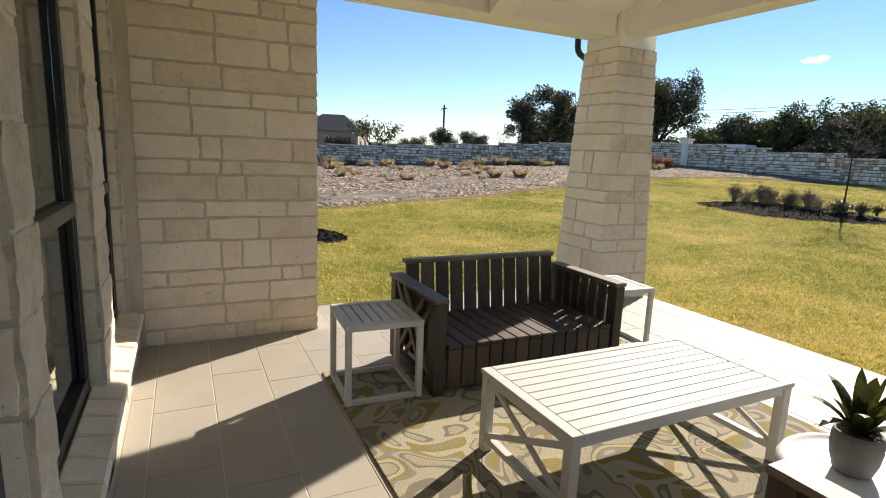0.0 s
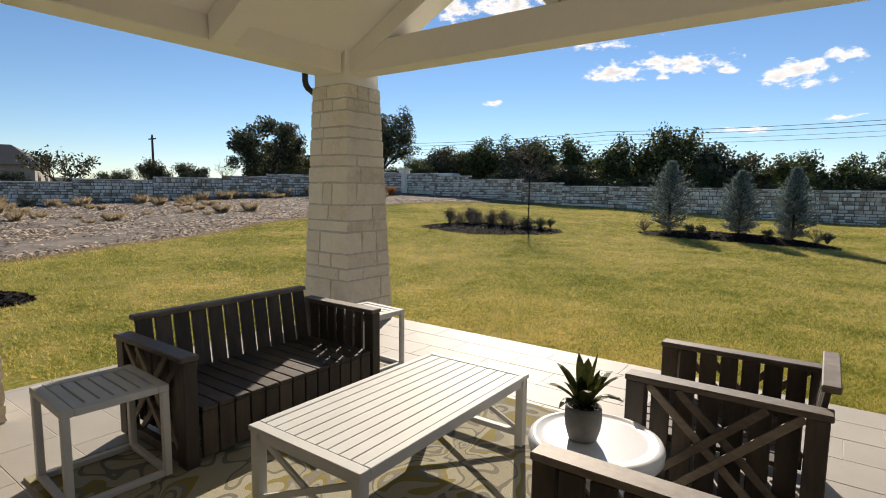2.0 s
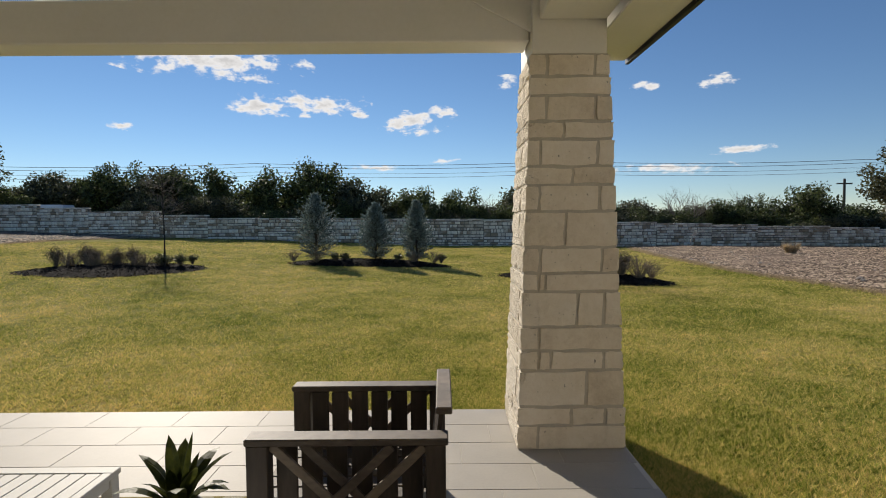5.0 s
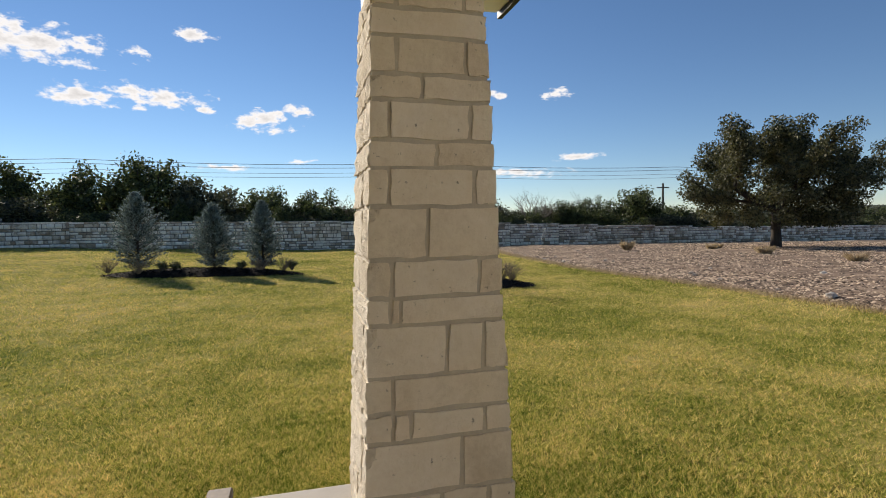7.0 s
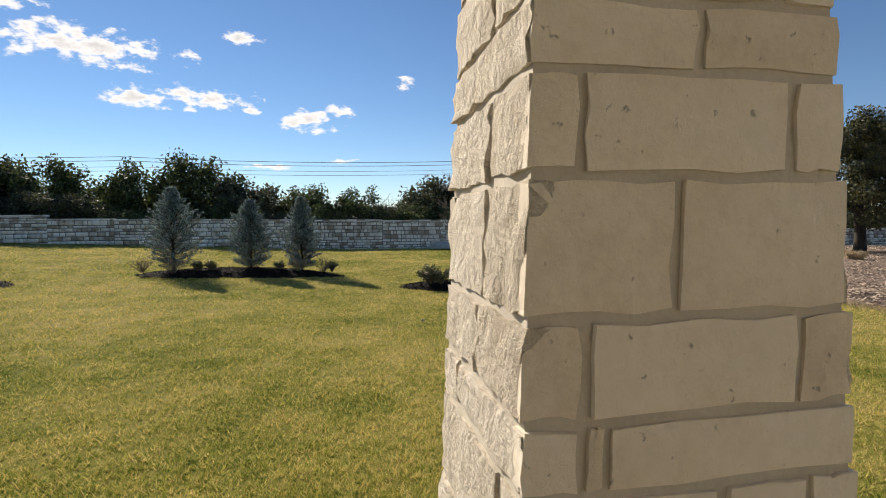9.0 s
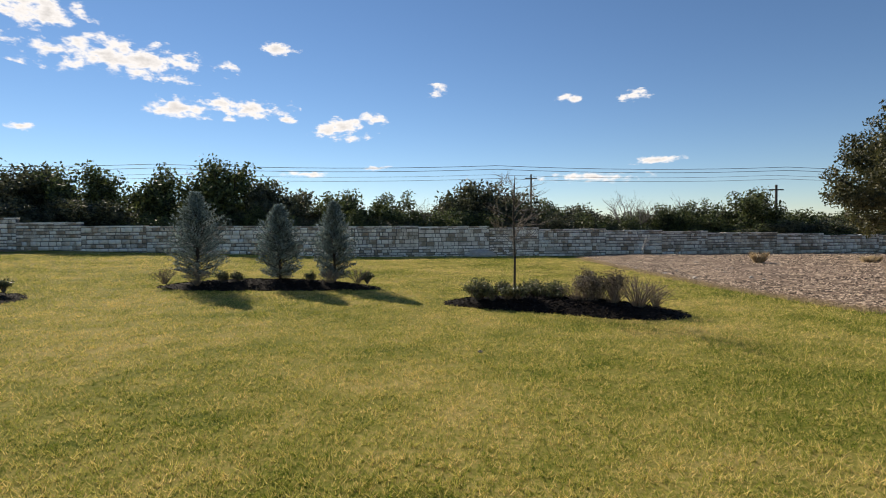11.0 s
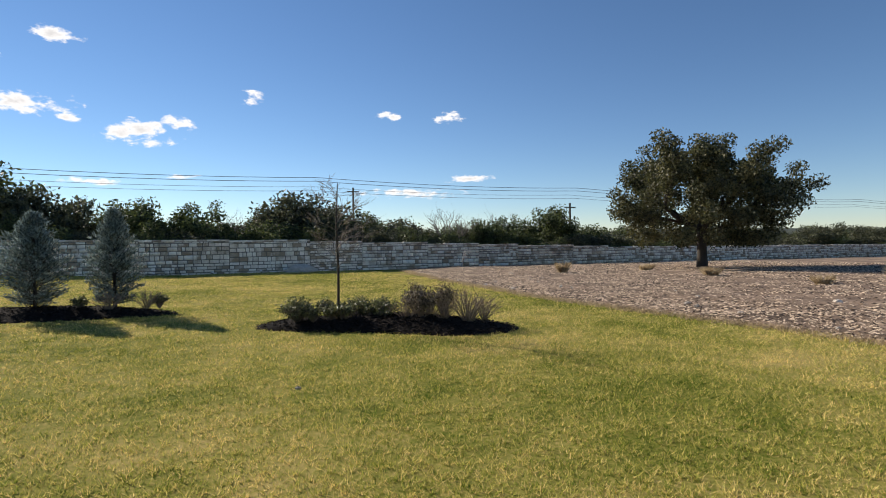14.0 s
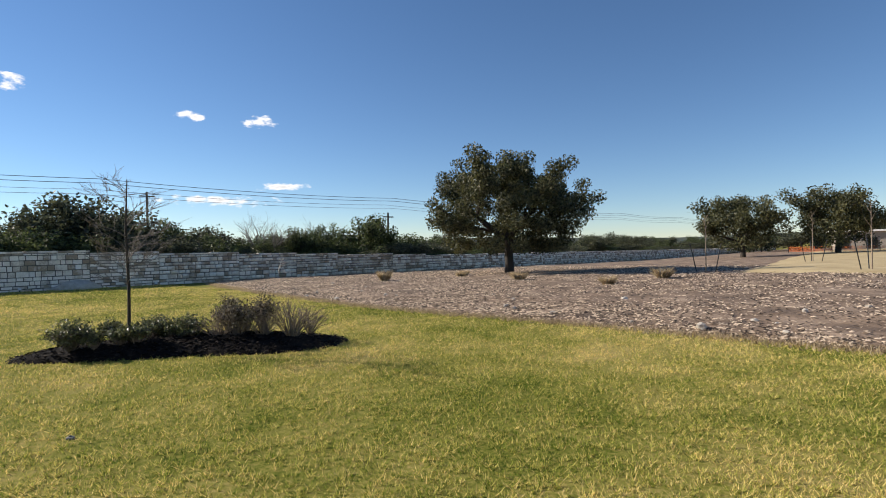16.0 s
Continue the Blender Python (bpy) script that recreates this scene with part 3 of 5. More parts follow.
for n, (a, b) in enumerate(WINS):
    window_unit("window_%d" % (n + 1), a, b)
    sill = tagged(empty("window_sill", ((a + b) / 2, WY, SILL - 0.06)), "sloping sill of cream limestone blocks below a window", "sill")
    a, b = ((-3.40, -2.08), (-4.44, -3.405), (-2.075, -1.02))[n]
    sill.location.x = (a + b) / 2
    cnt = max(4, round((b - a) / 0.17))
    for q in range(cnt):
        u0, u1 = a + (b - a) * q / cnt - (a + b) / 2, a + (b - a) * (q + 1) / cnt - (a + b) / 2
        bm = boxed(u0 + 0.004, u1 - 0.004, -0.09, 0.052, -0.012, 0.062, 0.008)
        for v in bm.verts:
            if v.co.z > 0.03:
                v.co.z -= (v.co.y + 0.09) * 0.22 + R.uniform(0, 0.004)
        part("sill_block", bm, STONE, sill)
# the room behind the panes
room = tagged(empty("room"), kind="structure")
for q in ((-4.6, -1.0, -7.4, -7.3, -0.1, 3.2), (-4.7, -4.6, -7.4, -4.3, -0.1, 3.2), (-1.0, -0.9, -7.4, -4.3, -0.1, 3.2), (-4.6, -1.0, -7.3, -4.3, -0.1, 0.0), (-4.6, -1.0, -7.3, -4.3, 2.75, 2.85)):
    part("room_wall", boxed(*q, 0.0), ROOMGREY, room)

# roof, ceiling, beams
SLOPE = 0.526


def ceil_z(x):
    return 4.015 - SLOPE * abs(x - MID)


def sloped(x0, x1, y0, y1, lift, thick):
    bm = bmesh.new()
    vs = []
    for x in (x0, x1):
        for y in (y0, y1):
            for dz in (lift, lift + thick):
                vs.append(bm.verts.new((x, y, ceil_z(x) + dz)))
    for f in ((0, 1, 3, 2), (4, 6, 7, 5), (0, 4, 5, 1), (2, 3, 7, 6), (0, 2, 6, 4), (1, 5, 7, 3)):
        bm.faces.new([vs[i] for i in f])
    bmesh.ops.recalc_face_normals(bm, faces=bm.faces)
    return bm


for x0, x1 in ((-4.60, MID), (MID, 0.26)):
    tagged(finish("ceiling", sloped(x0, x1, -3.97, 0.42, 0.0, 0.04), PAINT), kind="structure")
roof = tagged(empty("roof"), kind="structure")
for x0, x1 in ((-5.28, MID), (MID, 0.90)):
    part("roof_deck", sloped(x0, x1, -4.3, 0.80, 0.30, 0.06), PAINT, roof)
    part("shingles", sloped(x0 - (0.03 if x0 < -5 else 0), x1 + (0.03 if x1 > 0.5 else 0), -4.3, 0.83, 0.364, 0.03), SHINGLE, roof)
# boxed eave beside the corner column, with a dark drip edge
part("soffit", boxed(0.575, 0.90, -3.97, 0.78, 2.63, 2.645, 0.0), PAINT, roof)
part("fascia", boxed(0.902, 0.925, -4.3, 0.80, 2.646, 2.80, 0.0), PAINT, roof)
part("drip_edge", boxed(0.927, 0.955, -4.3, 0.83, 2.615, 2.83, 0.0), TRIM_DARK, roof)
part("soffit", boxed(-5.27, -4.90, -3.97, 0.78, 2.76, 2.775, 0.0), PAINT, roof)
part("drip_edge", boxed(-5.335, -5.312, -4.3, 0.83, 2.70, 2.78, 0.0), TRIM_DARK, roof)


def timber(name, bm, label, cat="beam"):
    return tagged(finish(name, bm, PAINT), label, cat)


timber("cross_beam", boxed(-4.52, 0.09, 0.16, 0.40, 2.57, 2.845, 0.008), "white painted timber cross beam between stone columns")
timber("column_cap", boxed(0.096, 0.564, 0.096, 0.564, CAP, 3.02, 0.006), "white painted square block on a stone column", "post cap")
timber("column_cap", boxed(X0 + 0.096, X1 - 0.096, 0.096, 0.564, CAP, 3.02, 0.006), "white painted square block on a stone column", "post cap")
timber("side_beam", boxed(-4.88, -4.55, -2.768, 0.092, 2.57, 2.86, 0.008), "white painted side beam meeting the stone wall")
timber("side_beam", boxed(0.14, 0.56, -3.97, 0.092, 2.68, 2.96, 0.008), "white painted side beam under the eave")
# gable truss: king post, two struts, two rafters
truss = tagged(empty("gable_truss", (MID, 0.29, 2.848)), "white painted open gable truss above the cross beam", "truss")
part("king_post", boxed(-0.11, 0.11, -0.12, 0.12, 0.0, 1.05, 0.006), PAINT, truss)
for s in (-1, 1):
    part("strut", bar((s * 0.13, 0, 0.02), (s * 0.72, 0, 0.82), 0.20, 0.20, 0.006, (0, 1, 0)), PAINT, truss)
    bm = bmesh.new()
    vs = []
    for d in (0.02, 2.45):
        for yy in (-0.14, 0.14):
            for dz in (-0.20, -0.004):
                vs.append(bm.verts.new((s * d, yy, ceil_z(MID + s * d) - 2.848 + dz)))
    for f in ((0, 1, 3, 2), (4, 6, 7, 5), (0, 4, 5, 1), (2, 3, 7, 6), (0, 2, 6, 4), (1, 5, 7, 3)):
        bm.faces.new([vs[i] for i in f])
    bmesh.ops.recalc_face_normals(bm, faces=bm.faces)
    part("rafter", bm, PAINT, truss)
inner = tagged(empty("ceiling_truss", (MID, -1.22, 2.85)), "white painted rafters under the vaulted ceiling", "truss")
for s in (-1, 1):
    bm = bmesh.new()
    vs = []
    for d in (0.02, 2.36):
        for yy in (-0.10, 0.10):
            for dz in (-0.22, -0.004):
                vs.append(bm.verts.new((s * d, yy, ceil_z(MID + s * d) - 2.85 + dz)))
    for f in ((0, 1, 3, 2), (4, 6, 7, 5), (0, 4, 5, 1), (2, 3, 7, 6), (0, 2, 6, 4), (1, 5, 7, 3)):
        bm.faces.new([vs[i] for i in f])
    bmesh.ops.recalc_face_normals(bm, faces=bm.faces)
    part("rafter", bm, PAINT, inner)
# downspout elbow
pts = [Vector((-5.12, 0.3, 2.73)), Vector((-5.13, 0.3, 2.60)), Vector((-5.09, 0.3, 2.50)), Vector((-5.00, 0.3, 2.44))]
v, f = tube_arrays([[(p, 0.038) for p in pts]], 10)
tagged(arrays("downspout", v, f, TRIM_DARK, None, True), "dark metal downspout elbow under the eave", "downspout")

# ---- furniture ----
rug = tagged(finish("rug", boxed(-3.62, -1.42, -2.92, -0.57, 0.0, 0.012, 0.004), RUG), "outdoor rug with grey, cream and olive leaf swirls", "rug")


def seat_set(name, W, D, label, group=""):
    """Slatted wooden seat that faces +x; origin on the floor at its middle."""
    ob = tagged(empty(name), label, "sofa" if "sofa" in name else "armchair", group)
    ah, bh, aw = 0.585, 0.675, 0.095
    f, b = D / 2, -D / 2
    for s in (-1, 1):
        part("armrest", boxed(b + 0.02, f, s * W / 2 - (aw if s > 0 else 0), s * W / 2 + (0 if s > 0 else aw), ah - 0.028, ah, 0.005), WORNWOOD, ob)
        yo = s * (W / 2 - 0.010)
        yi = s * (W / 2 - aw + 0.012)
        part("front_post", boxed(f - 0.09, f - 0.004, min(yo, yi), max(yo, yi), 0.0, ah - 0.029, 0.004), DARKWOOD, ob)
        part("back_post", boxed(b + 0.03, b + 0.11, min(yo, yi), max(yo, yi), 0.0, ah - 0.029, 0.004), DARKWOOD, ob)
        n = 6
        x0, x1 = b + 0.115, f - 0.095
        for q in range(n):
            w = (x1 - x0) / n
            part("arm_slat", boxed(x0 + q * w + 0.009, x0 + (q + 1) * w - 0.009, yi - s * 0.012, yi + s * 0.008, 0.08, ah - 0.03, 0.003), DARKWOOD, ob)
        part("lower_rail", boxed(x0, x1, min(yo, yi + s * 0.03), max(yo, yi + s * 0.03), 0.02, 0.078, 0.003), DARKWOOD, ob)
        yb = s * (W / 2 - 0.026)
        for dx in (0.0, 0.13):
            part("cross_brace", bar((x0 + dx, yb, ah - 0.04), (x1 - 0.13 + dx, yb, 0.085), 0.036, 0.016, 0.002, (0, 1, 0)), WORNWOOD, ob)
            part("cross_brace", bar((x0 + dx, yb - s * 0.017, 0.085), (x1 - 0.13 + dx, yb - s * 0.017, ah - 0.04), 0.036, 0.015, 0.002, (0, 1, 0)), WORNWOOD, ob)
    # back
    wi = W - 2 * aw - 0.01
    n = max(5, round(wi / 0.108))
    part("back_rail", boxed(b + 0.002, b + 0.07, -wi / 2 - 0.004, wi / 2 + 0.004, bh - 0.03, bh, 0.005), WORNWOOD, ob)
    part("back_rail", boxed(b + 0.03, b + 0.062, -wi / 2, wi / 2, 0.19, 0.25, 0.003), DARKWOOD, ob)
    for q in range(n):
        w = wi / n
        y0, y1 = -wi / 2 + q * w + 0.009, -wi / 2 + (q + 1) * w - 0.009
        bm = boxed(-0.011, 0.011, y0, y1, 0, 0.44, 0.003, pose(b + 0.10, 0, 0.235, 0, -7.5, 0))
        part("back_slat", bm, DARKWOOD, ob)
    # seat and apron
    n = max(6, round(wi / 0.092))
    for q in range(n):
        w = wi / n
        y0, y1 = -wi / 2 + q * w + 0.005, -wi / 2 + (q + 1) * w - 0.005
        part("seat_slat", boxed(b + 0.125, f - 0.006, y0, y1, 0.278, 0.30, 0.003), DARKWOOD, ob)
        part("apron_slat", boxed(f - 0.030, f - 0.010, y0, y1, 0.03, 0.274, 0.003), DARKWOOD, ob)
    part("seat_rail", boxed(f - 0.066, f - 0.034, -wi / 2, wi / 2, 0.20, 0.274, 0.003), DARKWOOD, ob)
    return ob


sofa = seat_set("loveseat_sofa", 1.44, 0.76, "dark-stained slatted wooden loveseat without cushions on the rug")
sofa.matrix_basis = pose(-3.42, -1.70, 0.012)
chair = seat_set("slatted_armchair", 0.77, 0.82, "dark-stained slatted wooden armchair with crossed side braces", "patio armchairs")
chair.matrix_basis = pose(-0.845, -0.86, 0.0, 0, 0, 180)
copy_thing(chair, pose(-0.86, -2.49, 0.0, 0, 0, 180))


def coffee_table():
    ob = tagged(empty("coffee_table", (-2.15, -1.77, 0.012)), "white metal slatted coffee table with crossed end braces", "table")
    w, L, h = 0.335, 0.66, 0.41
    for x0, x1, y0, y1 in ((-w, w, -L, -L + 0.055), (-w, w, L - 0.055, L), (-w, -w + 0.04, -L + 0.056, L - 0.056), (w - 0.04, w, -L + 0.056, L - 0.056)):
        part("top_frame", boxed(x0, x1, y0, y1, h - 0.024, h, 0.003), WHITEMETAL, ob)
    n = 9
    sw = (2 * w - 0.082) / n
    for q in range(n):
        part("top_slat", boxed(-w + 0.041 + q * sw + 0.0022, -w + 0.041 + (q + 1) * sw - 0.0022, -L + 0.058, L - 0.058, h - 0.02, h - 0.002, 0.002), WHITEMETAL, ob)
    for sx in (-1, 1):
        for sy in (-1, 1):
            part("leg", boxed(sx * (w - 0.03) - 0.024, sx * (w - 0.03) + 0.024, sy * (L - 0.03) - 0.024, sy * (L - 0.03) + 0.024, 0, h - 0.025, 0.003), WHITEMETAL, ob)
        part("apron", boxed(sx * (w - 0.03) - 0.014, sx * (w - 0.03) + 0.014, -L + 0.055, L - 0.055, h - 0.065, h - 0.0245, 0.003), WHITEMETAL, ob)
    for sy in (-1, 1):
        y = sy * (L - 0.03)
        part("apron", boxed(-w + 0.055, w - 0.055, y - 0.014, y + 0.014, h - 0.065, h - 0.0245, 0.003), WHITEMETAL, ob)
        part("stretcher", boxed(-w + 0.055, w - 0.055, y - 0.02, y + 0.02, 0.055, 0.085, 0.003), WHITEMETAL, ob)
        part("cross_brace", bar((-w + 0.055, y - 0.009, 0.087), (w - 0.055, y - 0.009, h - 0.068), 0.026, 0.016, 0.002, (0, 1, 0)), WHITEMETAL, ob)
        part("cross_brace", bar((w - 0.055, y + 0.009, 0.087), (-w + 0.055, y + 0.009, h - 0.068), 0.026, 0.016, 0.002, (0, 1, 0)), WHITEMETAL, ob)
    return ob


coffee_table()


def side_table():
    ob = tagged(empty("side_table"), "small white metal side table with a slatted top", "table", "side tables")
    w, d, h = 0.225, 0.225, 0.465
    for x0, x1, y0, y1 in ((-w, w, -d, -d + 0.05), (-w, w, d - 0.05, d), (-w, -w + 0.05, -d + 0.051, d - 0.051), (w - 0.05, w, -d + 0.051, d - 0.051)):
        part("top_frame", boxed(x0, x1, y0, y1, h - 0.035, h, 0.003), WHITEMETAL, ob)
    n = 6
    sw = (2 * d - 0.102) / n
    for q in range(n):
        part("top_slat", boxed(-w + 0.052, w - 0.052, -d + 0.051 + q * sw + 0.004, -d + 0.051 + (q + 1) * sw - 0.004, h - 0.025, h - 0.003, 0.002), WHITEMETAL, ob)
    for sx in (-1, 1):
        for sy in (-1, 1):
            part("leg", boxed(sx * (w - 0.018) - 0.017, sx * (w - 0.018) + 0.017, sy * (d - 0.018) - 0.017, sy * (d - 0.018) + 0.017, 0, h - 0.036, 0.003), WHITEMETAL, ob)
        part("base_rail", boxed(sx * (w - 0.018) - 0.015, sx * (w - 0.018) + 0.015, -d + 0.036, d - 0.036, 0.001, 0.03, 0.003), WHITEMETAL, ob)
    for sy in (-1, 1):
        part("base_rail", boxed(-w + 0.036, w - 0.036, sy * (d - 0.018) - 0.015, sy * (d - 0.018) + 0.015, 0.001, 0.03, 0.003), WHITEMETAL, ob)
    return ob


st = side_table()
st.matrix_basis = pose(-3.315, -2.675, 0.012, 0, 0, -3)
copy_thing(st, pose(-3.50, -0.67, 0.0, 0, 0, -4))

rt = tagged(empty("round_side_table", (-1.24, -1.66, 0)), "white glazed ceramic drum table with a rimmed top", "table")
part("tabletop", lathe([(0.20, 0.365), (0.255, 0.372), (0.268, 0.39), (0.27, 0.42), (0.262, 0.437), (0.25, 0.442), (0.236, 0.4415), (0.231, 0.437), (0.2, 0.4365), (0.001, 0.437)], 56), CERAMIC, rt, "", True)
part("drum_base", lathe([(0.17, 0.0), (0.18, 0.02), (0.205, 0.12), (0.212, 0.2), (0.205, 0.29), (0.19, 0.364)], 48), CERAMIC, rt, "", True)

pot = tagged(empty("potted_succulent", (-1.275, -1.71, 0.4385)), "spiky dark green succulent in a round grey pot", "plant")
part("pot", lathe([(0.045, 0.0), (0.056, 0.006), (0.069, 0.05), (0.074, 0.09), (0.072, 0.13), (0.068, 0.142), (0.062, 0.143), (0.060, 0.128), (0.058, 0.126)], 40), POTGREY, pot, "", True)
bm = bmesh.new()
for q in range(90):
    a, r = R.uniform(0, 6.28), 0.056 * math.sqrt(R.random())
    s = R.uniform(0.004, 0.008)
    bmesh.ops.create_icosphere(bm, subdivisions=1, radius=s, matrix=Matrix.Translation((r * math.cos(a), r * math.sin(a), 0.129 + R.uniform(0, 0.006))))
part("pebble_layer", bm, PEBBLE, pot)


def blade_leaf(L, w, az, lean, curl):
    bm = bmesh.new()
    rows = []
    n = 7
    for k in range(n + 1):
        t = k / n
        hw = w * (0.55 + 1.1 * t - 0.2 * t * t) * (1 - t ** 3.2) + 0.0006
        ang = lean + curl * t * t
        rr = L * t * math.sin(ang)
        zz = L * t * math.cos(ang)
        c, s = math.cos(az), math.sin(az)
        cup = hw * 0.45
        rows.append([bm.verts.new((c * (rr - (cup if e else 0) * -1) - s * e * hw, s * (rr + (cup if e else 0)) + c * e * hw, zz)) for e in (-1, 0, 1)])
    for a, b in zip(rows, rows[1:]):
        for i in range(2):
            bm.faces.new((a[i], a[i + 1], b[i + 1], b[i]))
    bmesh.ops.solidify(bm, geom=bm.faces[:], thickness=0.0025)
    bmesh.ops.translate(bm, vec=(0, 0, 0.126), verts=bm.verts)
    return bm


for q in range(17):
    ring = q / 17
    part("succulent_leaf", blade_leaf(R.uniform(0.15, 0.24) * (1.05 - 0.2 * ring), R.uniform(0.020, 0.028), q * 2.4, 0.10 + 0.72 * ring, 0.1 + 0.5 * ring), SUCCULENT, pot)
# ---- garden ----
def axis(stops):
    out = []
    for (a, b, step) in stops:
        out += list(np.arange(a, b, step))
    return np.array(out + [stops[-1][1]])


gx = axis([(-2500, -300, 200), (-300, -60, 20), (-60, -16, 2.0), (-16, 14, 0.5), (14, 60, 2.0), (60, 300, 20), (300, 2500, 200)])
gy = axis([(-2500, -300, 200), (-300, -20, 20), (-20, -2, 2.0), (-2, 20, 0.5), (20, 60, 2.0), (60, 300, 20), (300, 2500, 200)])


def lumps(x, y):
    return 0.018 * noise.noise((x * 0.35, y * 0.35, 3.1)) + 0.012 * noise.noise((x * 1.1, y * 1.1, 7.7))


gv = [(x, y, ground_z(x, y) + (lumps(x, y) if -30 < x < 30 and 0.8 < y < 31 else 0)) for y in gy for x in gx]
nx, ny = len(gx), len(gy)
gf = [(j * nx + i, j * nx + i + 1, (j + 1) * nx + i + 1, (j + 1) * nx + i) for j in range(ny - 1) for i in range(nx - 1)]
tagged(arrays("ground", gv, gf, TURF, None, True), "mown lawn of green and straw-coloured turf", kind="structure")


def lerp_line(pts, t):
    for (a, xa), (b, xb) in zip(pts, pts[1:]):
        if a <= t <= b:
            s = (t - a) / (b - a)
            s = s * s * (3 - 2 * s) * 0.5 + s * 0.5
            return xa + (xb - xa) * s
    return pts[0][1] if t < pts[0][0] else pts[-1][1]


RIGHT_EDGE = [(-60, 8.8), (3.0, 8.8), (6.2, 8.8), (9.5, 8.65), (12.5, 8.5), (17, 8.95), (21, 9.4), (25, 10.2), (28.4, 10.9), (30.8, 11.8)]
LEFT_EDGE = [(-30, -11.5), (-6, -12.2), (-0.4, -13.8), (3.2, -15.6), (10.5, -19.2), (20, -23.0), (26, -22.0), (29, -19.5), (30.8, -17.5)]


def edge_x(pts, y):
    return lerp_line(pts, y) + 0.10 * noise.noise((y * 1.7, 4.2, 0.0)) + 0.05 * noise.noise((y * 6.0, 1.2, 0.0))


def mulch_z(x, y, d):
    """Height of the chip mulch, d metres inside its edge."""
    up = 0.05 * min(d / 0.25, 1.0) + 0.07 * min(d / 3.0, 1.0)
    return ground_z(x, y) + up + min(d, 1.0) * (0.05 * noise.noise((x * 0.9, y * 0.9, 1.0)) + 0.03 * noise.noise((x * 3.0, y * 3.0, 2.0)))


def mulch_sheet(name, pts, sign, y0, y1, reach, label):
    ys = np.arange(y0, y1 + 0.01, 0.35)
    ds = np.concatenate([[-0.02, 0.0], np.linspace(0.05, 1, 60) ** 2.2 * reach])
    vs = []
    for y in ys:
        e = edge_x(pts, y)
        for d in ds:
            x = e + sign * max(d, -0.02)
            vs.append((x, y, ground_z(x, y) - 0.05 if d < 0 else mulch_z(x, y, d)))
    n = len(ds)
    fs = [(j * n + i, j * n + i + 1, (j + 1) * n + i + 1, (j + 1) * n + i) for j in range(len(ys) - 1) for i in range(n - 1)]
    return tagged(arrays(name, vs, fs, CHIPSOIL if sign > 0 else GREYSOIL, None, True), label, kind="structure")


mulch_sheet("mulch_ground", RIGHT_EDGE, 1, -30, 30.7, 130, "bare ground strewn with pale wood chips")
mulch_sheet("mulch_ground", LEFT_EDGE, -1, -20, 30.7, 45, "bare ground strewn with grey wood chips")


def chips(name, pts, sign, n, y0, y1, reach, s0, s1, label, seed):
    rng = np.random.RandomState(seed)
    vs, fs = [], []
    for q in range(n):
        y = rng.uniform(y0, y1)
        d = 0.05 + reach * rng.rand() ** 1.7
        if noise.noise((d * 0.35, y * 0.35, 9.0)) + rng.uniform(-0.5, 0.5) < -0.15:
            continue
        x = edge_x(pts, y) + sign * d
        z = mulch_z(x, y, d)
        L = rng.uniform(s0, s1) * (1 + d * 0.02)
        a, tilt = rng.uniform(0, 6.28), rng.uniform(-0.5, 0.5)
        w, t = L * rng.uniform(0.15, 0.4), L * rng.uniform(0.08, 0.24)
        c, s = math.cos(a), math.sin(a)
        b = len(vs)
        for lx, ly, lz in ((-L / 2, -w / 2, 0), (L / 2, -w / 3, 0), (L / 2.4, w / 2, 0), (-L / 2.2, w / 2.3, 0), (0, 0, t)):
            vs.append((x + c * lx - s * ly, y + s * lx + c * ly, z + 0.004 + lz + lx * math.sin(tilt) * 0.6 + 0.01))
        fs += [(b, b + 1, b + 4), (b + 1, b + 2, b + 4), (b + 2, b + 3, b + 4), (b + 3, b, b + 4)]
    return tagged(arrays(name, vs, fs, CHIP), label, "wood chips", kind="stuff")


chips("wood_chips", RIGHT_EDGE, 1, 95000, 0, 30, 26, 0.025, 0.10, "scattered pale brown wood chips and bark pieces", 5)
chips("wood_chips", LEFT_EDGE, -1, 44000, -4, 30, 22, 0.05, 0.15, "scattered grey wood chips and bark pieces", 6)

# straw-coloured ground beyond the oak
sv, sf = [], []
for j in range(24):
    for i in range(24):
        x = 25 + 60 * (i / 23) ** 1.3
        y = -25 + (35 + (x - 25) * 0.12) * j / 23 + 0.4 * noise.noise((i * 0.7, j * 0.7, 0))
        inside = 0 < i and 0 < j < 23
        sv.append((x, y, ground_z(x, y) + (0.20 if inside else 0.02)))
for j in range(23):
    for i in range(23):
        sf.append((j * 24 + i, j * 24 + i + 1, (j + 1) * 24 + i + 1, (j + 1) * 24 + i))
tagged(arrays("straw_ground", sv, sf, STRAW, None, True), "levelled ground covered with dry straw", kind="structure")

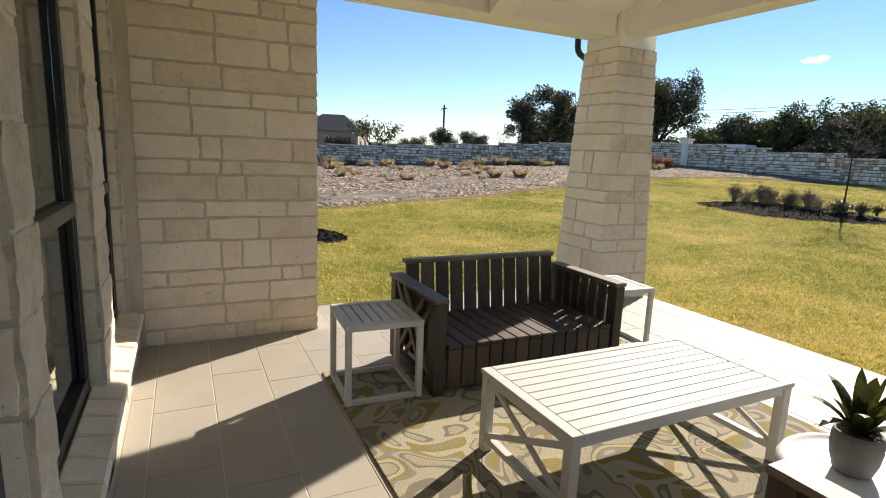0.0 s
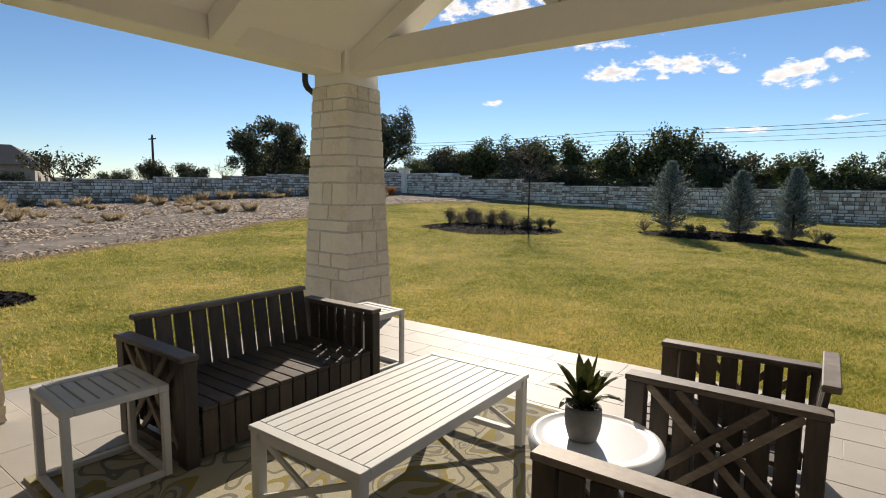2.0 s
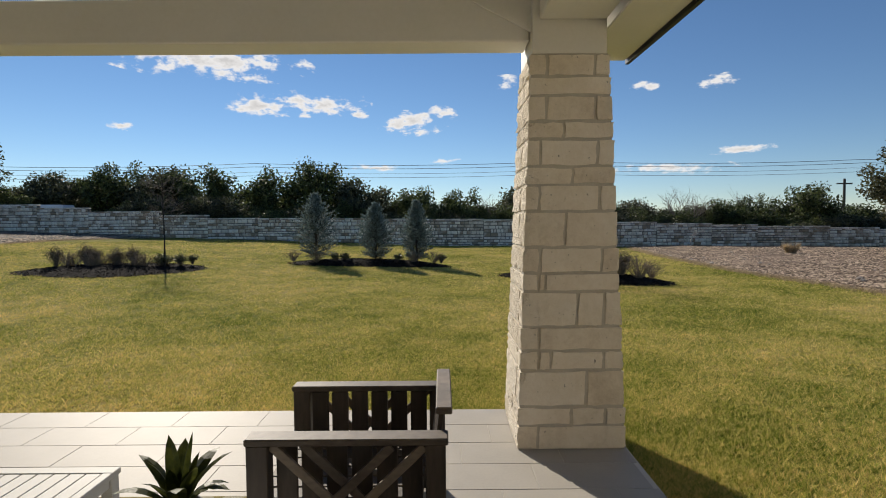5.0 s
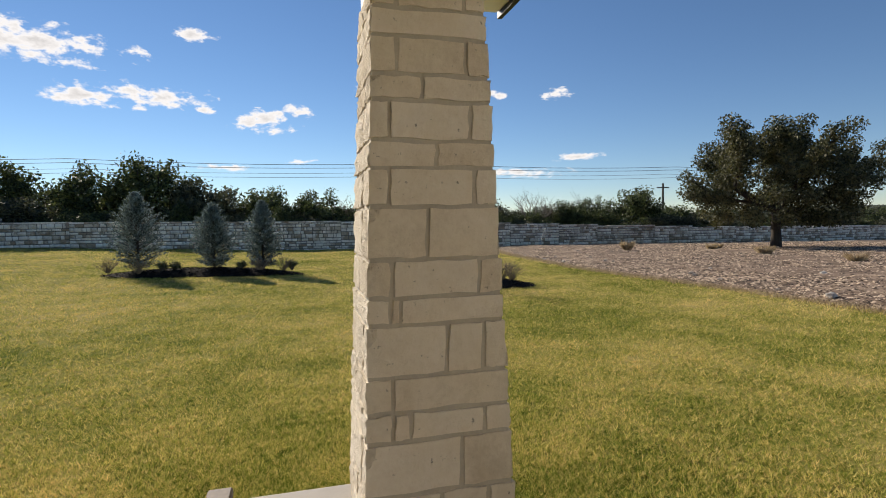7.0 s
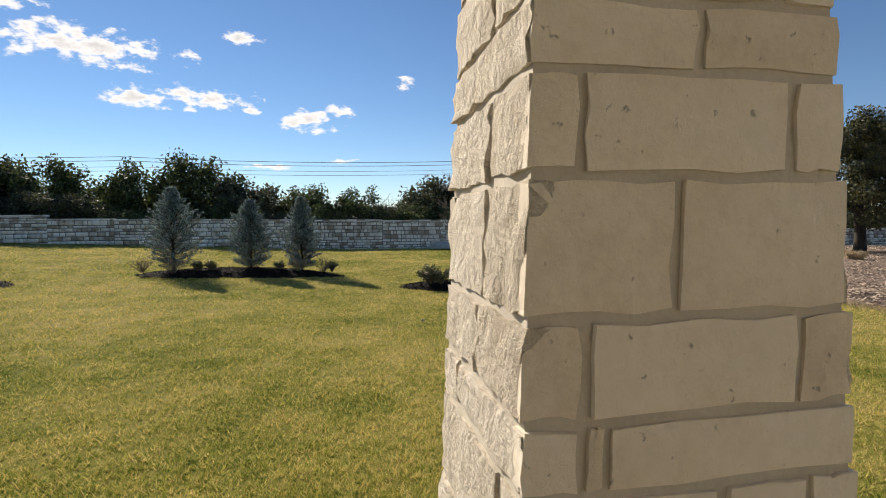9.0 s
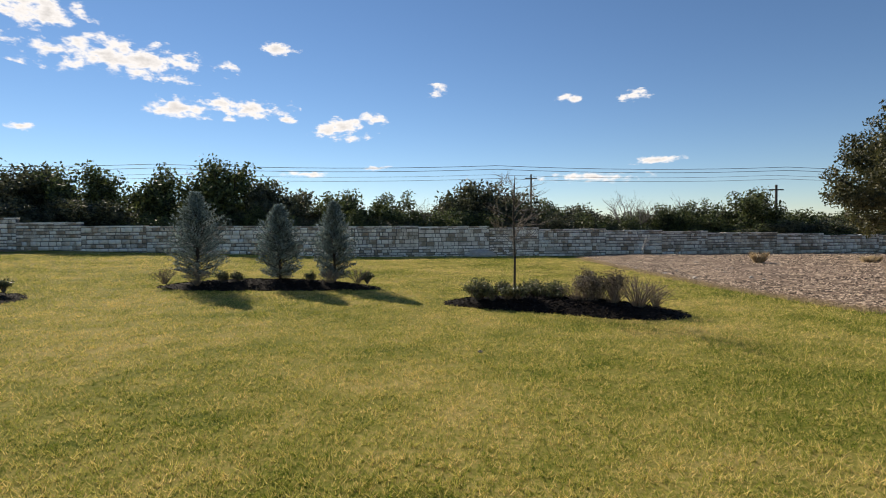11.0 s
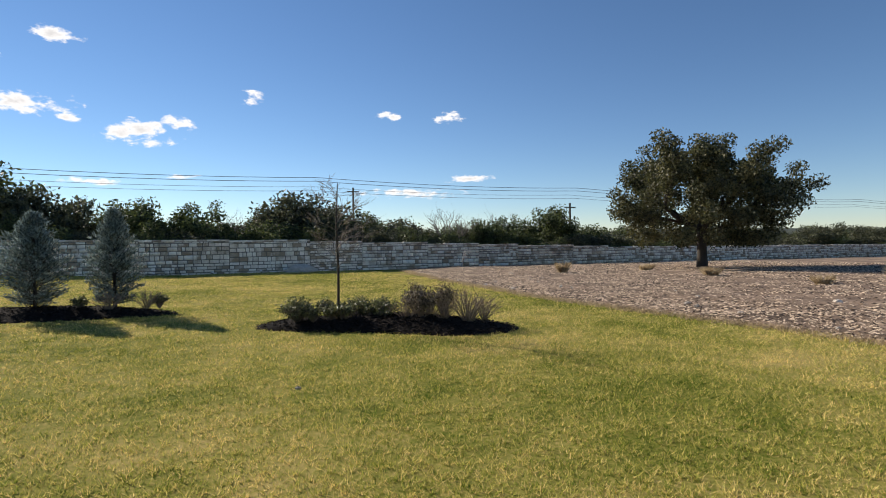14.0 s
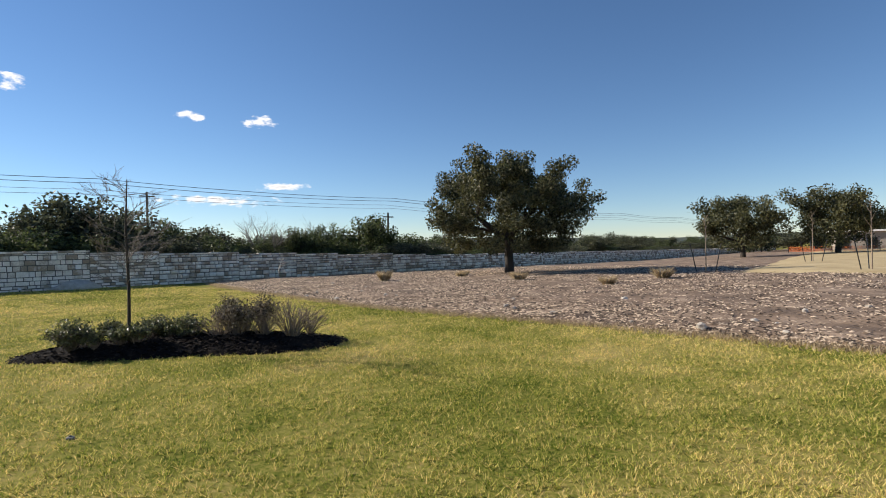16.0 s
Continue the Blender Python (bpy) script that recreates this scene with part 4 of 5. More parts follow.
# ---- lawn blades ----
BEDS = {
    "b1": [(-13.2, 12.3), (-12, 11.6), (-10, 11.25), (-8.6, 12.2), (-8.0, 13.6), (-8.8, 14.7), (-11, 14.7), (-12.8, 13.7)],
    "b2": [(-6.0, 15.7), (-5.0, 15.0), (-3.5, 14.77), (-1.8, 14.65), (-0.6, 14.6), (-0.15, 14.95), (-0.6, 15.7), (-1.6, 16.2), (-3.2, 16.5), (-4.8, 16.8), (-5.8, 16.5)],
    "b3": [(1.12, 11.8), (1.9, 10.95), (2.7, 10.4), (3.3, 9.8), (3.9, 9.3), (4.7, 9.15), (5.25, 9.67), (4.9, 10.5), (4.2, 11.2), (3.3, 12.0), (2.3, 12.4), (1.5, 12.4)],
    "b4": [(-10.6, -4.6), (-9.6, -3.6), (-8.9, -2.4), (-8.9, -1.5), (-9.4, -1.15), (-10.2, -1.6), (-11, -3.0), (-11.2, -4.2)],
}


def inside_poly(px, py, poly):
    r = np.zeros(len(px), bool)
    n = len(poly)
    for i in range(n):
        (x1, y1), (x2, y2) = poly[i], poly[(i + 1) % n]
        if y1 != y2:
            hit = ((y1 > py) != (y2 > py)) & (px < (x2 - x1) * (py - y1) / (y2 - y1) + x1)
            r ^= hit
    return r


def lawn_blades(n, seed):
    rng = np.random.RandomState(seed)
    rr = 0.6 + 32 * rng.rand(n) ** 1.75
    aa = np.radians(rng.uniform(-112, 112, n))
    x, y = -0.2 - rr * np.sin(aa), -0.1 + rr * np.cos(aa)
    keep = ~((x > -5.15) & (x < 0.72) & (y < 0.74))
    keep &= (y > -6) & (y < 30.6) & (x < 9.3)
    for poly in BEDS.values():
        keep &= ~inside_poly(x, y, poly)
    x, y, rr = x[keep], y[keep], rr[keep]
    steps = np.linspace(-8, 31, 800)
    re = np.interp(y, steps, [edge_x(RIGHT_EDGE, v) for v in steps])
    le = np.interp(y, steps, [edge_x(LEFT_EDGE, v) for v in steps])
    k2 = (x < re + 0.05) & (x > le - 0.05)
    x, y, rr = x[k2], y[k2], rr[k2]
    # clumps: each tuft of blades shares its middle, height and reach
    per = 6
    m = len(x) // per * per
    tuft_of = np.repeat(np.arange(m // per) * per, per)
    wide = (0.010 + 0.0022 * rr[tuft_of]) * rng.uniform(0.6, 1.5, m)
    way = rng.uniform(0, 6.283, m)
    x, y, rr = x[tuft_of] + np.cos(way) * wide, y[tuft_of] + np.sin(way) * wide, rr[tuft_of]
    z = np.array([ground_z(a, b) + lumps(a, b) for a, b in zip(x, y)])
    tall = rng.uniform(0.6, 1.3, m)[tuft_of]
    h = rng.uniform(0.016, 0.036, m) * tall * (1 + rr * 0.03)
    w = rng.uniform(0.0014, 0.0031, m) * (1 + rr * 0.13)
    a = rng.uniform(0, 6.283, m)
    lean = rng.uniform(0.3, 1.6, m) * h
    b = way + rng.normal(0, 0.7, m)
    v = np.zeros((m, 3, 3))
    v[:, 0] = np.stack([x - np.cos(a) * w, y - np.sin(a) * w, z - 0.004], 1)
    v[:, 1] = np.stack([x + np.cos(a) * w, y + np.sin(a) * w, z - 0.004], 1)
    v[:, 2] = np.stack([x + np.cos(b) * lean, y + np.sin(b) * lean, z + h], 1)
    return v.reshape(-1, 3)


v = lawn_blades(1500000, 11)
f = np.arange(len(v)).reshape(-1, 3)
tagged(arrays("grass", v, f, BLADE), "short green and straw-coloured lawn grass", "grass", kind="stuff")


# ---- planting beds ----
def smooth_poly(poly, n=6):
    out, m = [], len(poly)
    for i in range(m):
        p0, p1, p2, p3 = (Vector(poly[(i + q) % m]) for q in (-1, 0, 1, 2))
        for k in range(n):
            t = k / n
            out.append(0.5 * ((2 * p1) + (p2 - p0) * t + (2 * p0 - 5 * p1 + 4 * p2 - p3) * t * t + (3 * p1 - p0 - 3 * p2 + p3) * t ** 3))
    return out


def bed_height(x, y, s):
    return ground_z(x, y) + 0.01 + 0.20 * (1 - s ** 2.2) + 0.03 * noise.noise((x * 4, y * 4, 0)) * (1 - s * 0.6)


def bed(poly, label, seed):
    pts = smooth_poly(poly)
    c = sum(pts, Vector((0, 0))) / len(pts)
    rings = [1.04, 1.0, 0.95, 0.85, 0.7, 0.55, 0.4, 0.25, 0.1]
    vs, n = [], len(pts)
    for s in rings:
        for p in pts:
            q = c + (p - c) * s
            vs.append((q.x, q.y, ground_z(q.x, q.y) - 0.06 if s > 1 else bed_height(q.x, q.y, s)))
    fs = [(k * n + i, k * n + (i + 1) % n, (k + 1) * n + (i + 1) % n, (k + 1) * n + i) for k in range(len(rings) - 1) for i in range(n)]
    ob = tagged(arrays("planting_bed", vs, fs, BLACKMULCH, None, True), label, "flower bed", "planting beds")
    rng = random.Random(seed)
    cv, cf = [], []
    for q in range(2600):
        k = rng.randrange(n)
        p = pts[k].lerp(pts[(k + 1) % n], rng.random())
        s = math.sqrt(rng.random()) * 1.0
        w = c + (p - c) * s
        x, y = w.x, w.y
        L, a = rng.uniform(0.03, 0.09), rng.uniform(0, 6.28)
        z = bed_height(x, y, s) + 0.004
        cc, ss, b = math.cos(a), math.sin(a), len(cv)
        for lx, ly, lz in ((-L / 2, -L / 8, rng.uniform(0, 0.03)), (L / 2, -L / 9, rng.uniform(0, 0.03)), (0, L / 6, 0), (0, 0, L * 0.22)):
            cv.append((x + cc * lx - ss * ly, y + ss * lx + cc * ly, z + lz))
        cf += [(b, b + 1, b + 3), (b + 1, b + 2, b + 3), (b + 2, b, b + 3)]
    ch = arrays("mulch_cover", cv, cf, BLACKCHIP, ob)
    tagged(ch, kind="stuff")
    return ob


bed(BEDS["b1"], "mounded black mulch bed with a young tree and shrubs", 1)
bed(BEDS["b2"], "mounded black mulch bed under three blue conifers", 2)
bed(BEDS["b3"], "mounded black mulch bed with shrubs and a bare sapling", 3)
bed(BEDS["b4"], "mounded black mulch bed beside the house wall", 4)


# ---- plants ----
def leaf_cloud(centres, spread, n, size, seed, flat=1.0, drop=0.0):
    """Small leaf quads scattered round given centres."""
    rng = np.random.RandomState(seed)
    c = np.asarray(centres)[rng.randint(0, len(centres), n)]
    d = rng.normal(size=(n, 3))
    d /= np.linalg.norm(d, axis=1)[:, None]
    p = c + d * (rng.rand(n, 1) ** 0.45) * spread * np.array([1, 1, flat])
    p[:, 2] -= drop * rng.rand(n)
    a = rng.normal(size=(n, 3))
    a /= np.linalg.norm(a, axis=1)[:, None]
    b = np.cross(a, rng.normal(size=(n, 3)))
    b /= np.linalg.norm(b, axis=1)[:, None]
    s = size * rng.uniform(0.6, 1.4, (n, 1))
    v = np.stack([p - a * s, p + b * s * 0.5, p + a * s, p - b * s * 0.5], 1)
    return v.reshape(-1, 3), np.arange(n * 4).reshape(-1, 4)


def limbs(height, spread, trunk_h, r0, n_main, rng, depth=3, rise=0.6):
    """Branch paths and their tips."""
    paths, tips = [], []
    top = Vector((rng.uniform(-0.1, 0.1), rng.uniform(-0.1, 0.1), trunk_h))
    paths.append([(Vector((0, 0, -0.15)), r0 * 1.25), (Vector((0, 0, trunk_h * 0.35)), r0), (top, r0 * 0.85)])

    def grow(p, d, L, r, level):
        mid = p + d * L * 0.5 + Vector((rng.uniform(-1, 1), rng.uniform(-1, 1), rng.uniform(-0.5, 0.8))) * L * 0.12
        end = p + d * L
        paths.append([(p, r), (mid, r * 0.8), (end, r * 0.55)])
        tips.append(end)
        if level > 1:
            tips.append(mid)
        if level < depth:
            for q in range(rng.choice((2, 3, 3))):
                nd = (d + Vector((rng.uniform(-0.9, 0.9), rng.uniform(-0.9, 0.9), rng.uniform(-0.25, 0.75)))).normalized()
                grow(end if q else mid, nd, L * rng.uniform(0.55, 0.8), r * 0.52, level + 1)
    for q in range(n_main):
        a = 2 * math.pi * (q + rng.uniform(-0.3, 0.3)) / n_main
        d = Vector((math.cos(a), math.sin(a), rise + rng.uniform(-0.2, 0.35))).normalized()
        grow(top - Vector((0, 0, rng.uniform(0, trunk_h * 0.15))), d, math.hypot(spread / 2, height - trunk_h) * rng.uniform(0.38, 0.5), r0 * 0.6, 1)
    return paths, tips


def tree(name, height, spread, trunk_h, seed, leaf_mat, n, size, puff, label, depth=3, rise=0.6, r0=0.22, cat="tree", group="", dome=0):
    rng = random.Random(seed)
    ob = tagged(empty(name), label, cat, group)
    paths, tips = limbs(height, spread, trunk_h, r0, 5, rng, depth, rise)
    pts = np.array([tuple(t) for t in tips])
    lo, hi = pts.min(0), pts.max(0)
    sx = spread / max(hi[0] - lo[0] + 2 * puff, 0.1)
    sy = spread / max(hi[1] - lo[1] + 2 * puff, 0.1)
    sz = (height - puff * 0.7 - trunk_h) / max(hi[2] - trunk_h, 0.1)

    def fix(p):
        k = min(max(p.z / trunk_h, 0), 1)
        return Vector((p.x * (1 + (sx - 1) * k), p.y * (1 + (sy - 1) * k), p.z if p.z < trunk_h else trunk_h + (p.z - trunk_h) * sz))
    paths = [[(fix(p), r) for p, r in q] for q in paths]
    tips = [tuple(fix(t)) for t in tips]
    v, f = tube_arrays(paths, 7)
    arrays("trunk", v, f, BARK, ob, True)
    if n:
        for q in range(dome):
            a, rr, t = rng.uniform(0, 6.28), math.sqrt(rng.random()), rng.random()
            wide = math.sqrt(max(0.0, 1 - (max(t - 0.3, 0) / 0.7) ** 2)) * (0.72 + 0.28 * min(1, t / 0.3))
            k = 0.86 + 0.22 * noise.noise((math.cos(a) * 1.6 + seed, math.sin(a) * 1.6, t * 2))
            low = trunk_h * (0.85 if t > 0.15 else 0.7)
            tips.append((math.cos(a) * rr * wide * k * (spread / 2 - puff * 0.4), math.sin(a) * rr * wide * k * (spread / 2 - puff * 0.4), low + (height - puff * 0.6 - low) * t * (1 - 0.25 * rr * rr)))
        v, f = leaf_cloud(tips, puff, n, size, seed, 0.8)
        arrays("crown", v, f, leaf_mat, ob)
    return ob


oak = tree("oak_tree", 7.1, 10.4, 2.0, 21, OAKLEAF, 70000, 0.075, 0.58, "broad evergreen oak with a short dark trunk on the wood chips", 3, 0.62, 0.25, dome=200)
oak.matrix_basis = pose(24.3, 20.6, ground_z(24.3, 20.6) + 0.08, 0, 0, 40)
oak2 = tree("oak_tree", 7.0, 10.0, 1.8, 35, OAKLEAF, 20000, 0.12, 0.85, "broad evergreen oak beside the straw ground", 3, 0.6, 0.26, dome=80)
oak2.matrix_basis = pose(62, 18.5, ground_z(62, 18.5))
copy_thing(oak2, pose(66.5, 11.0, ground_z(66.5, 11.0), 0, 0, 120))
copy_thing(oak2, pose(66, 1.5, ground_z(66, 1.5), 0, 0, 230))

# big oaks beyond the wall on the rising side
far_a = tree("oak_tree", 7.6, 9.8, 1.6, 51, DARKLEAF, 16000, 0.13, 0.75, "dark evergreen oak standing beyond the stone wall", 3, 0.6, 0.24, dome=60)
far_a.matrix_basis = pose(-44.5, 28.6, 0.9)
far_b = tree("oak_tree", 8.4, 8.0, 1.8, 57, DARKLEAF, 15000, 0.13, 0.8, "tall dark evergreen oak beyond the wall corner", 3, 0.8, 0.24, dome=70)
far_b.matrix_basis = pose(-37.7, 36.5, 1.2)
far_c = tree("sparse_tree", 4.6, 6.0, 1.2, 61, DARKLEAF, 900, 0.15, 0.6, "thin wind-shaped tree beyond the stone wall", 4, 0.5, 0.12)
far_c.matrix_basis = pose(-53, 14.0, 0.2)

# scrub woods behind the wall: x, y, height, width, which kind
kinds = [
    tree("woodland_tree", 5.0, 5.0, 0.9, 71, DARKLEAF, 7000, 0.115, 0.75, "dark scrub oak in the woods behind the wall", 3, 0.8, 0.14, group="woods behind the wall", dome=26),
    tree("woodland_tree", 5.0, 4.2, 0.6, 72, CEDARLEAF, 7000, 0.105, 0.6, "dark green cedar in the woods behind the wall", 3, 1.1, 0.12, group="woods behind the wall", dome=26),
    tree("woodland_tree", 5.0, 5.6, 0.7, 73, DARKLEAF, 7000, 0.115, 0.755, "dark scrub oak in the woods behind the wall", 3, 0.7, 0.14, group="woods behind the wall", dome=26),
    tree("woodland_tree", 5.0, 4.6, 0.4, 74, CEDARLEAF, 7000, 0.105, 0.65, "dark green cedar in the woods behind the wall", 3, 0.9, 0.12, group="woods behind the wall", dome=26),
]
bare = tree("bare_tree", 5.0, 5.0, 1.2, 75, DARKLEAF, 0, 0.1, 0.3, "leafless grey tree in the woods behind the wall", 5, 1.0, 0.10, group="woods behind the wall")
for o in bare.children:
    o.data.materials[0] = TWIG


def plant_tree(src, x, y, h, w, rng):
    m = pose(x, y, ground_z(x, y) - 0.1, 0, 0, rng.uniform(0, 360))
    c = copy_thing(src, m)
    c.scale = (w / 5.0, w / 5.0, h / 5.0)
    return c


rng = random.Random(9)
WOODS = [(-18.1, 5.3, 5), (-13.8, 5.2, 5), (-10, 6.2, 6), (-6.6, 4.9, 4.5), (-2.4, 4.4, 4.5), (0.5, 4.2, 4), (5.8, 4.3, 4.5), (8.2, 5.4, 5.6), (11.8, 4.0, 3.6),
         (14, 3.7, 4), (20.5, 3.7, 3.2), (22.8, 4.0, 3.0), (26.6, 4.9, 4.6), (30.5, 3.4, 4.5), (-22, 5.4, 5), (-26, 5.3, 5), (-30, 4.6, 4.6)]
for x, h, w in WOODS:
    plant_tree(kinds[rng.randrange(4)], x, 37 + rng.uniform(-1.0, 1.0), h, w * 1.1, rng)
for q in range(44):
    x = -34 + q * 2.15 + rng.uniform(-0.8, 0.8)
    plant_tree(kinds[rng.randrange(4)], x, rng.uniform(40, 47), rng.uniform(3.0, 4.6) * (1.0 if x < 12 else 0.85), rng.uniform(4.0, 6.0), rng)
for q in range(34):
    if q in (1, 2, 3):
        continue
    plant_tree(kinds[rng.randrange(4)], -31 + q * 1.95 + rng.uniform(-0.5, 0.5), rng.uniform(33.6, 35.2), rng.uniform(2.2, 3.2) * (1.0 if q < 24 else 0.8), rng.uniform(3.2, 4.4), rng)
for q in range(15):
    plant_tree(kinds[rng.randrange(4)], 7 + q * 3.1 + rng.uniform(-0.9, 0.9), rng.uniform(36, 40), rng.uniform(2.3, 3.5), rng.uniform(3.4, 4.6), rng)
for q in range(30):
    plant_tree(kinds[rng.randrange(4)], 34 + q * 3.4 + rng.uniform(-1, 1), rng.uniform(48, 60), rng.uniform(3.2, 4.6), rng.uniform(5, 7), rng)
for q in range(30):
    plant_tree(kinds[rng.randrange(4)], 35 + q * 3.3 + rng.uniform(-0.8, 0.8), rng.uniform(34, 40), rng.uniform(2.0, 3.0), rng.uniform(4, 5.5), rng)
for q in range(14):
    plant_tree(kinds[rng.randrange(4)], 50 + q * 6.5 + rng.uniform(-2, 2), rng.uniform(36, 44), rng.uniform(3.0, 4.2), rng.uniform(4, 6), rng)
for x, y, h in ((17.5, 36.2, 5.2), (19.0, 38, 4.8), (3.4, 36.5, 4.6), (24.4, 38.5, 5.2), (27.0, 39, 5.0), (33, 38, 3.6)):
    plant_tree(bare, x, y, h, 4.6, rng)
for q in range(16):
    plant_tree(kinds[rng.randrange(4)], 98 + q * 2.6 + rng.uniform(-1, 1), rng.uniform(8, 29), rng.uniform(3.4, 4.8), rng.uniform(5, 7), rng)
for x, y, h, w in ((-47, 22, 2.8, 3.2), (-49, 19.5, 3.2, 3), (-52, 10, 2.6, 3), (-46, 33, 2.8, 4), (-41, 34, 3.0, 4), (-55, 6.5, 4.2, 4), (-48, 16, 2.4, 2.6), (-40, 31.5, 2.6, 3.2), (-33, 38, 3.4, 4)):
    plant_tree(kinds[rng.randrange(4)], x, y, h, w, rng)
for o in kinds + [bare]:
    o.matrix_basis = pose(-60 - 4 * kinds.index(o) if o in kinds else -80, 46, 1.2)


def conifer(h, w, seed):
    rng = random.Random(seed)
    ob = tagged(empty("blue_conifer"), "narrow blue-grey young conifer in the mulch bed", "tree", "three conifers")
    paths = [[(Vector((0, 0, -0.1)), 0.045), (Vector((0, 0, h * 0.5)), 0.03), (Vector((0, 0, h * 0.97)), 0.006)]]
    vs, fs = [], []
    n = 330
    for q in range(n):
        t = (q + rng.random()) / n
        z = 0.06 + (h - 0.1) * t
        a = q * 2.399 + rng.uniform(-0.5, 0.5)
        lump = 1 + 0.34 * noise.noise((math.cos(a) * 1.5 + seed, math.sin(a) * 1.5, t * 5.0))
        reach = w / 2 * min(1.0, (1 - t) * 1.4) ** 0.9 * rng.uniform(0.7, 1.2) * (0.72 + 0.28 * min(1, t * 5)) * lump + 0.03
        up = rng.uniform(0.15, 0.6) + t * 0.9
        d = Vector((math.cos(a), math.sin(a), up))
        tip = Vector((math.cos(a) * reach, math.sin(a) * reach, z + reach * up * 0.75))
        base = Vector((0, 0, z))
        paths.append([(base, 0.007), ((base + tip) / 2 - Vector((0, 0, 0.02)), 0.005), (tip, 0.002)])
        for k in range(34):
            s = rng.uniform(0.25, 1.04)
            p = base.lerp(tip, s) + Vector((rng.uniform(-1, 1), rng.uniform(-1, 1), rng.uniform(-0.6, 1))) * 0.045 * (1.3 - s * 0.4)
            u = (d.normalized() + Vector((rng.uniform(-0.9, 0.9), rng.uniform(-0.9, 0.9), rng.uniform(-0.3, 0.9)))).normalized() * rng.uniform(0.04, 0.10)
            sd = u.cross(Vector((rng.uniform(-1, 1), rng.uniform(-1, 1), rng.uniform(-1, 1)))).normalized() * rng.choice((0.008, 0.014, 0.018))
            b = len(vs)
            vs += [tuple(p - sd), tuple(p + sd), tuple(p + u)]
            fs.append((b, b + 1, b + 2))
    v, f = tube_arrays(paths, 5)
    arrays("trunk", v, f, BARK, ob, True)
    arrays("foliage", vs, fs, BLUESPRAY, ob)
    return ob


for (x, y, top, w), seed in zip(((-5.0, 15.85, 2.46, 1.5), (-2.83, 15.65, 2.10, 1.22), (-1.38, 15.6, 2.18, 1.12)), (1, 2, 3)):
    z = bed_height(x, y, 0.4) - 0.03
    conifer(top - z, w, seed).matrix_basis = pose(x, y, z)


def sapling(h, seed, label):
    rng = random.Random(seed)
    ob = tagged(empty("bare_sapling"), label, "tree", "saplings")
    stem = [(Vector((0, 0, -0.05)), 0.026), (Vector((0.012, 0.0, h * 0.3)), 0.021), (Vector((-0.01, 0.01, h * 0.6)), 0.018), (Vector((0.02, 0, h * 0.88)), 0.006)]
    paths, twigs = [stem], []

    def grow(p, d, L, r, lv):
        end = p + d * L
        mid = p + d * L * 0.5 + Vector((rng.uniform(-1, 1), rng.uniform(-1, 1), 0.6)) * L * 0.08
        twigs.append([(p, r), (mid, r * 0.75), (end, r * 0.4)])
        if lv < 3:
            for q in range(4):
                nd = (d + Vector((rng.uniform(-0.9, 0.9), rng.uniform(-0.9, 0.9), rng.uniform(-0.1, 0.8)))).normalized()
                grow(p.lerp(end, rng.uniform(0.35, 1)), nd, L * rng.uniform(0.35, 0.65), r * 0.6, lv + 1)
    for q in range(38):
        t = rng.uniform(0.34, 0.97)
        z = h * 0.88 * t
        a = q * 2.4
        d = Vector((math.cos(a), math.sin(a), rng.uniform(0.0, 0.9))).normalized()
        grow(Vector((0, 0, z)), d, h * 0.15 * (1.3 - 0.9 * abs(t - 0.6)), 0.006, 1)
    v, f = tube_arrays(paths, 8)
    arrays("trunk", v, f, BARK, ob, True)
    v, f = tube_arrays(twigs, 3)
    arrays("branchwork", v, f, TWIG, ob)
    return ob


sapling(2.75, 5, "leafless young tree with thin grey twigs in a bed").matrix_basis = pose(2.45, 11.15, bed_height(2.45, 11.15, 0.5))
sapling(3.0, 6, "leafless young tree in the far mulch bed").matrix_basis = pose(-9.1, 13.25, bed_height(-9.1, 13.25, 0.5))


def shrub(h, w, seed, leafy, label, leaf_mat=None, twig=TWIG, n=900):
    rng = random.Random(seed)
    ob = tagged(empty("shrub"), label, "shrub", "bed shrubs")
    paths, tips = [], []
    for q in range(46):
        a, r = rng.uniform(0, 6.28), rng.uniform(0.1, 1) * w / 2
        end = Vector((math.cos(a) * r, math.sin(a) * r, h * rng.uniform(0.45, 1.0) * (1 - 0.35 * (2 * r / w) ** 2)))
        mid = end * 0.5 + Vector((rng.uniform(-0.04, 0.04), rng.uniform(-0.04, 0.04), 0.02))
        paths.append([(Vector((end.x * 0.1, end.y * 0.1, -0.03)), 0.006), (mid, 0.004), (end, 0.002)])
        tips += [end, mid.lerp(end, 0.5)]
        for k in range(4):
            e2 = end.lerp(mid, rng.random()) + Vector((rng.uniform(-1, 1), rng.uniform(-1, 1), rng.uniform(0.1, 1))) * h * 0.16
            paths.append([(mid.lerp(end, rng.random()), 0.003), (e2, 0.0012)])
            tips.append(e2)
    v, f = tube_arrays(paths, 4)
    arrays("branchwork", v, f, twig, ob)
    if leafy:
        v, f = leaf_cloud([tuple(t) for t in tips], h * 0.16, n, 0.018, seed, 1.0)
        arrays("foliage", v, f, leaf_mat, ob)
    return ob


def set_on_bed(ob, x, y, turn=0.0, s=0.5):
    ob.matrix_basis = pose(x, y, bed_height(x, y, s) - 0.01, 0, 0, turn)


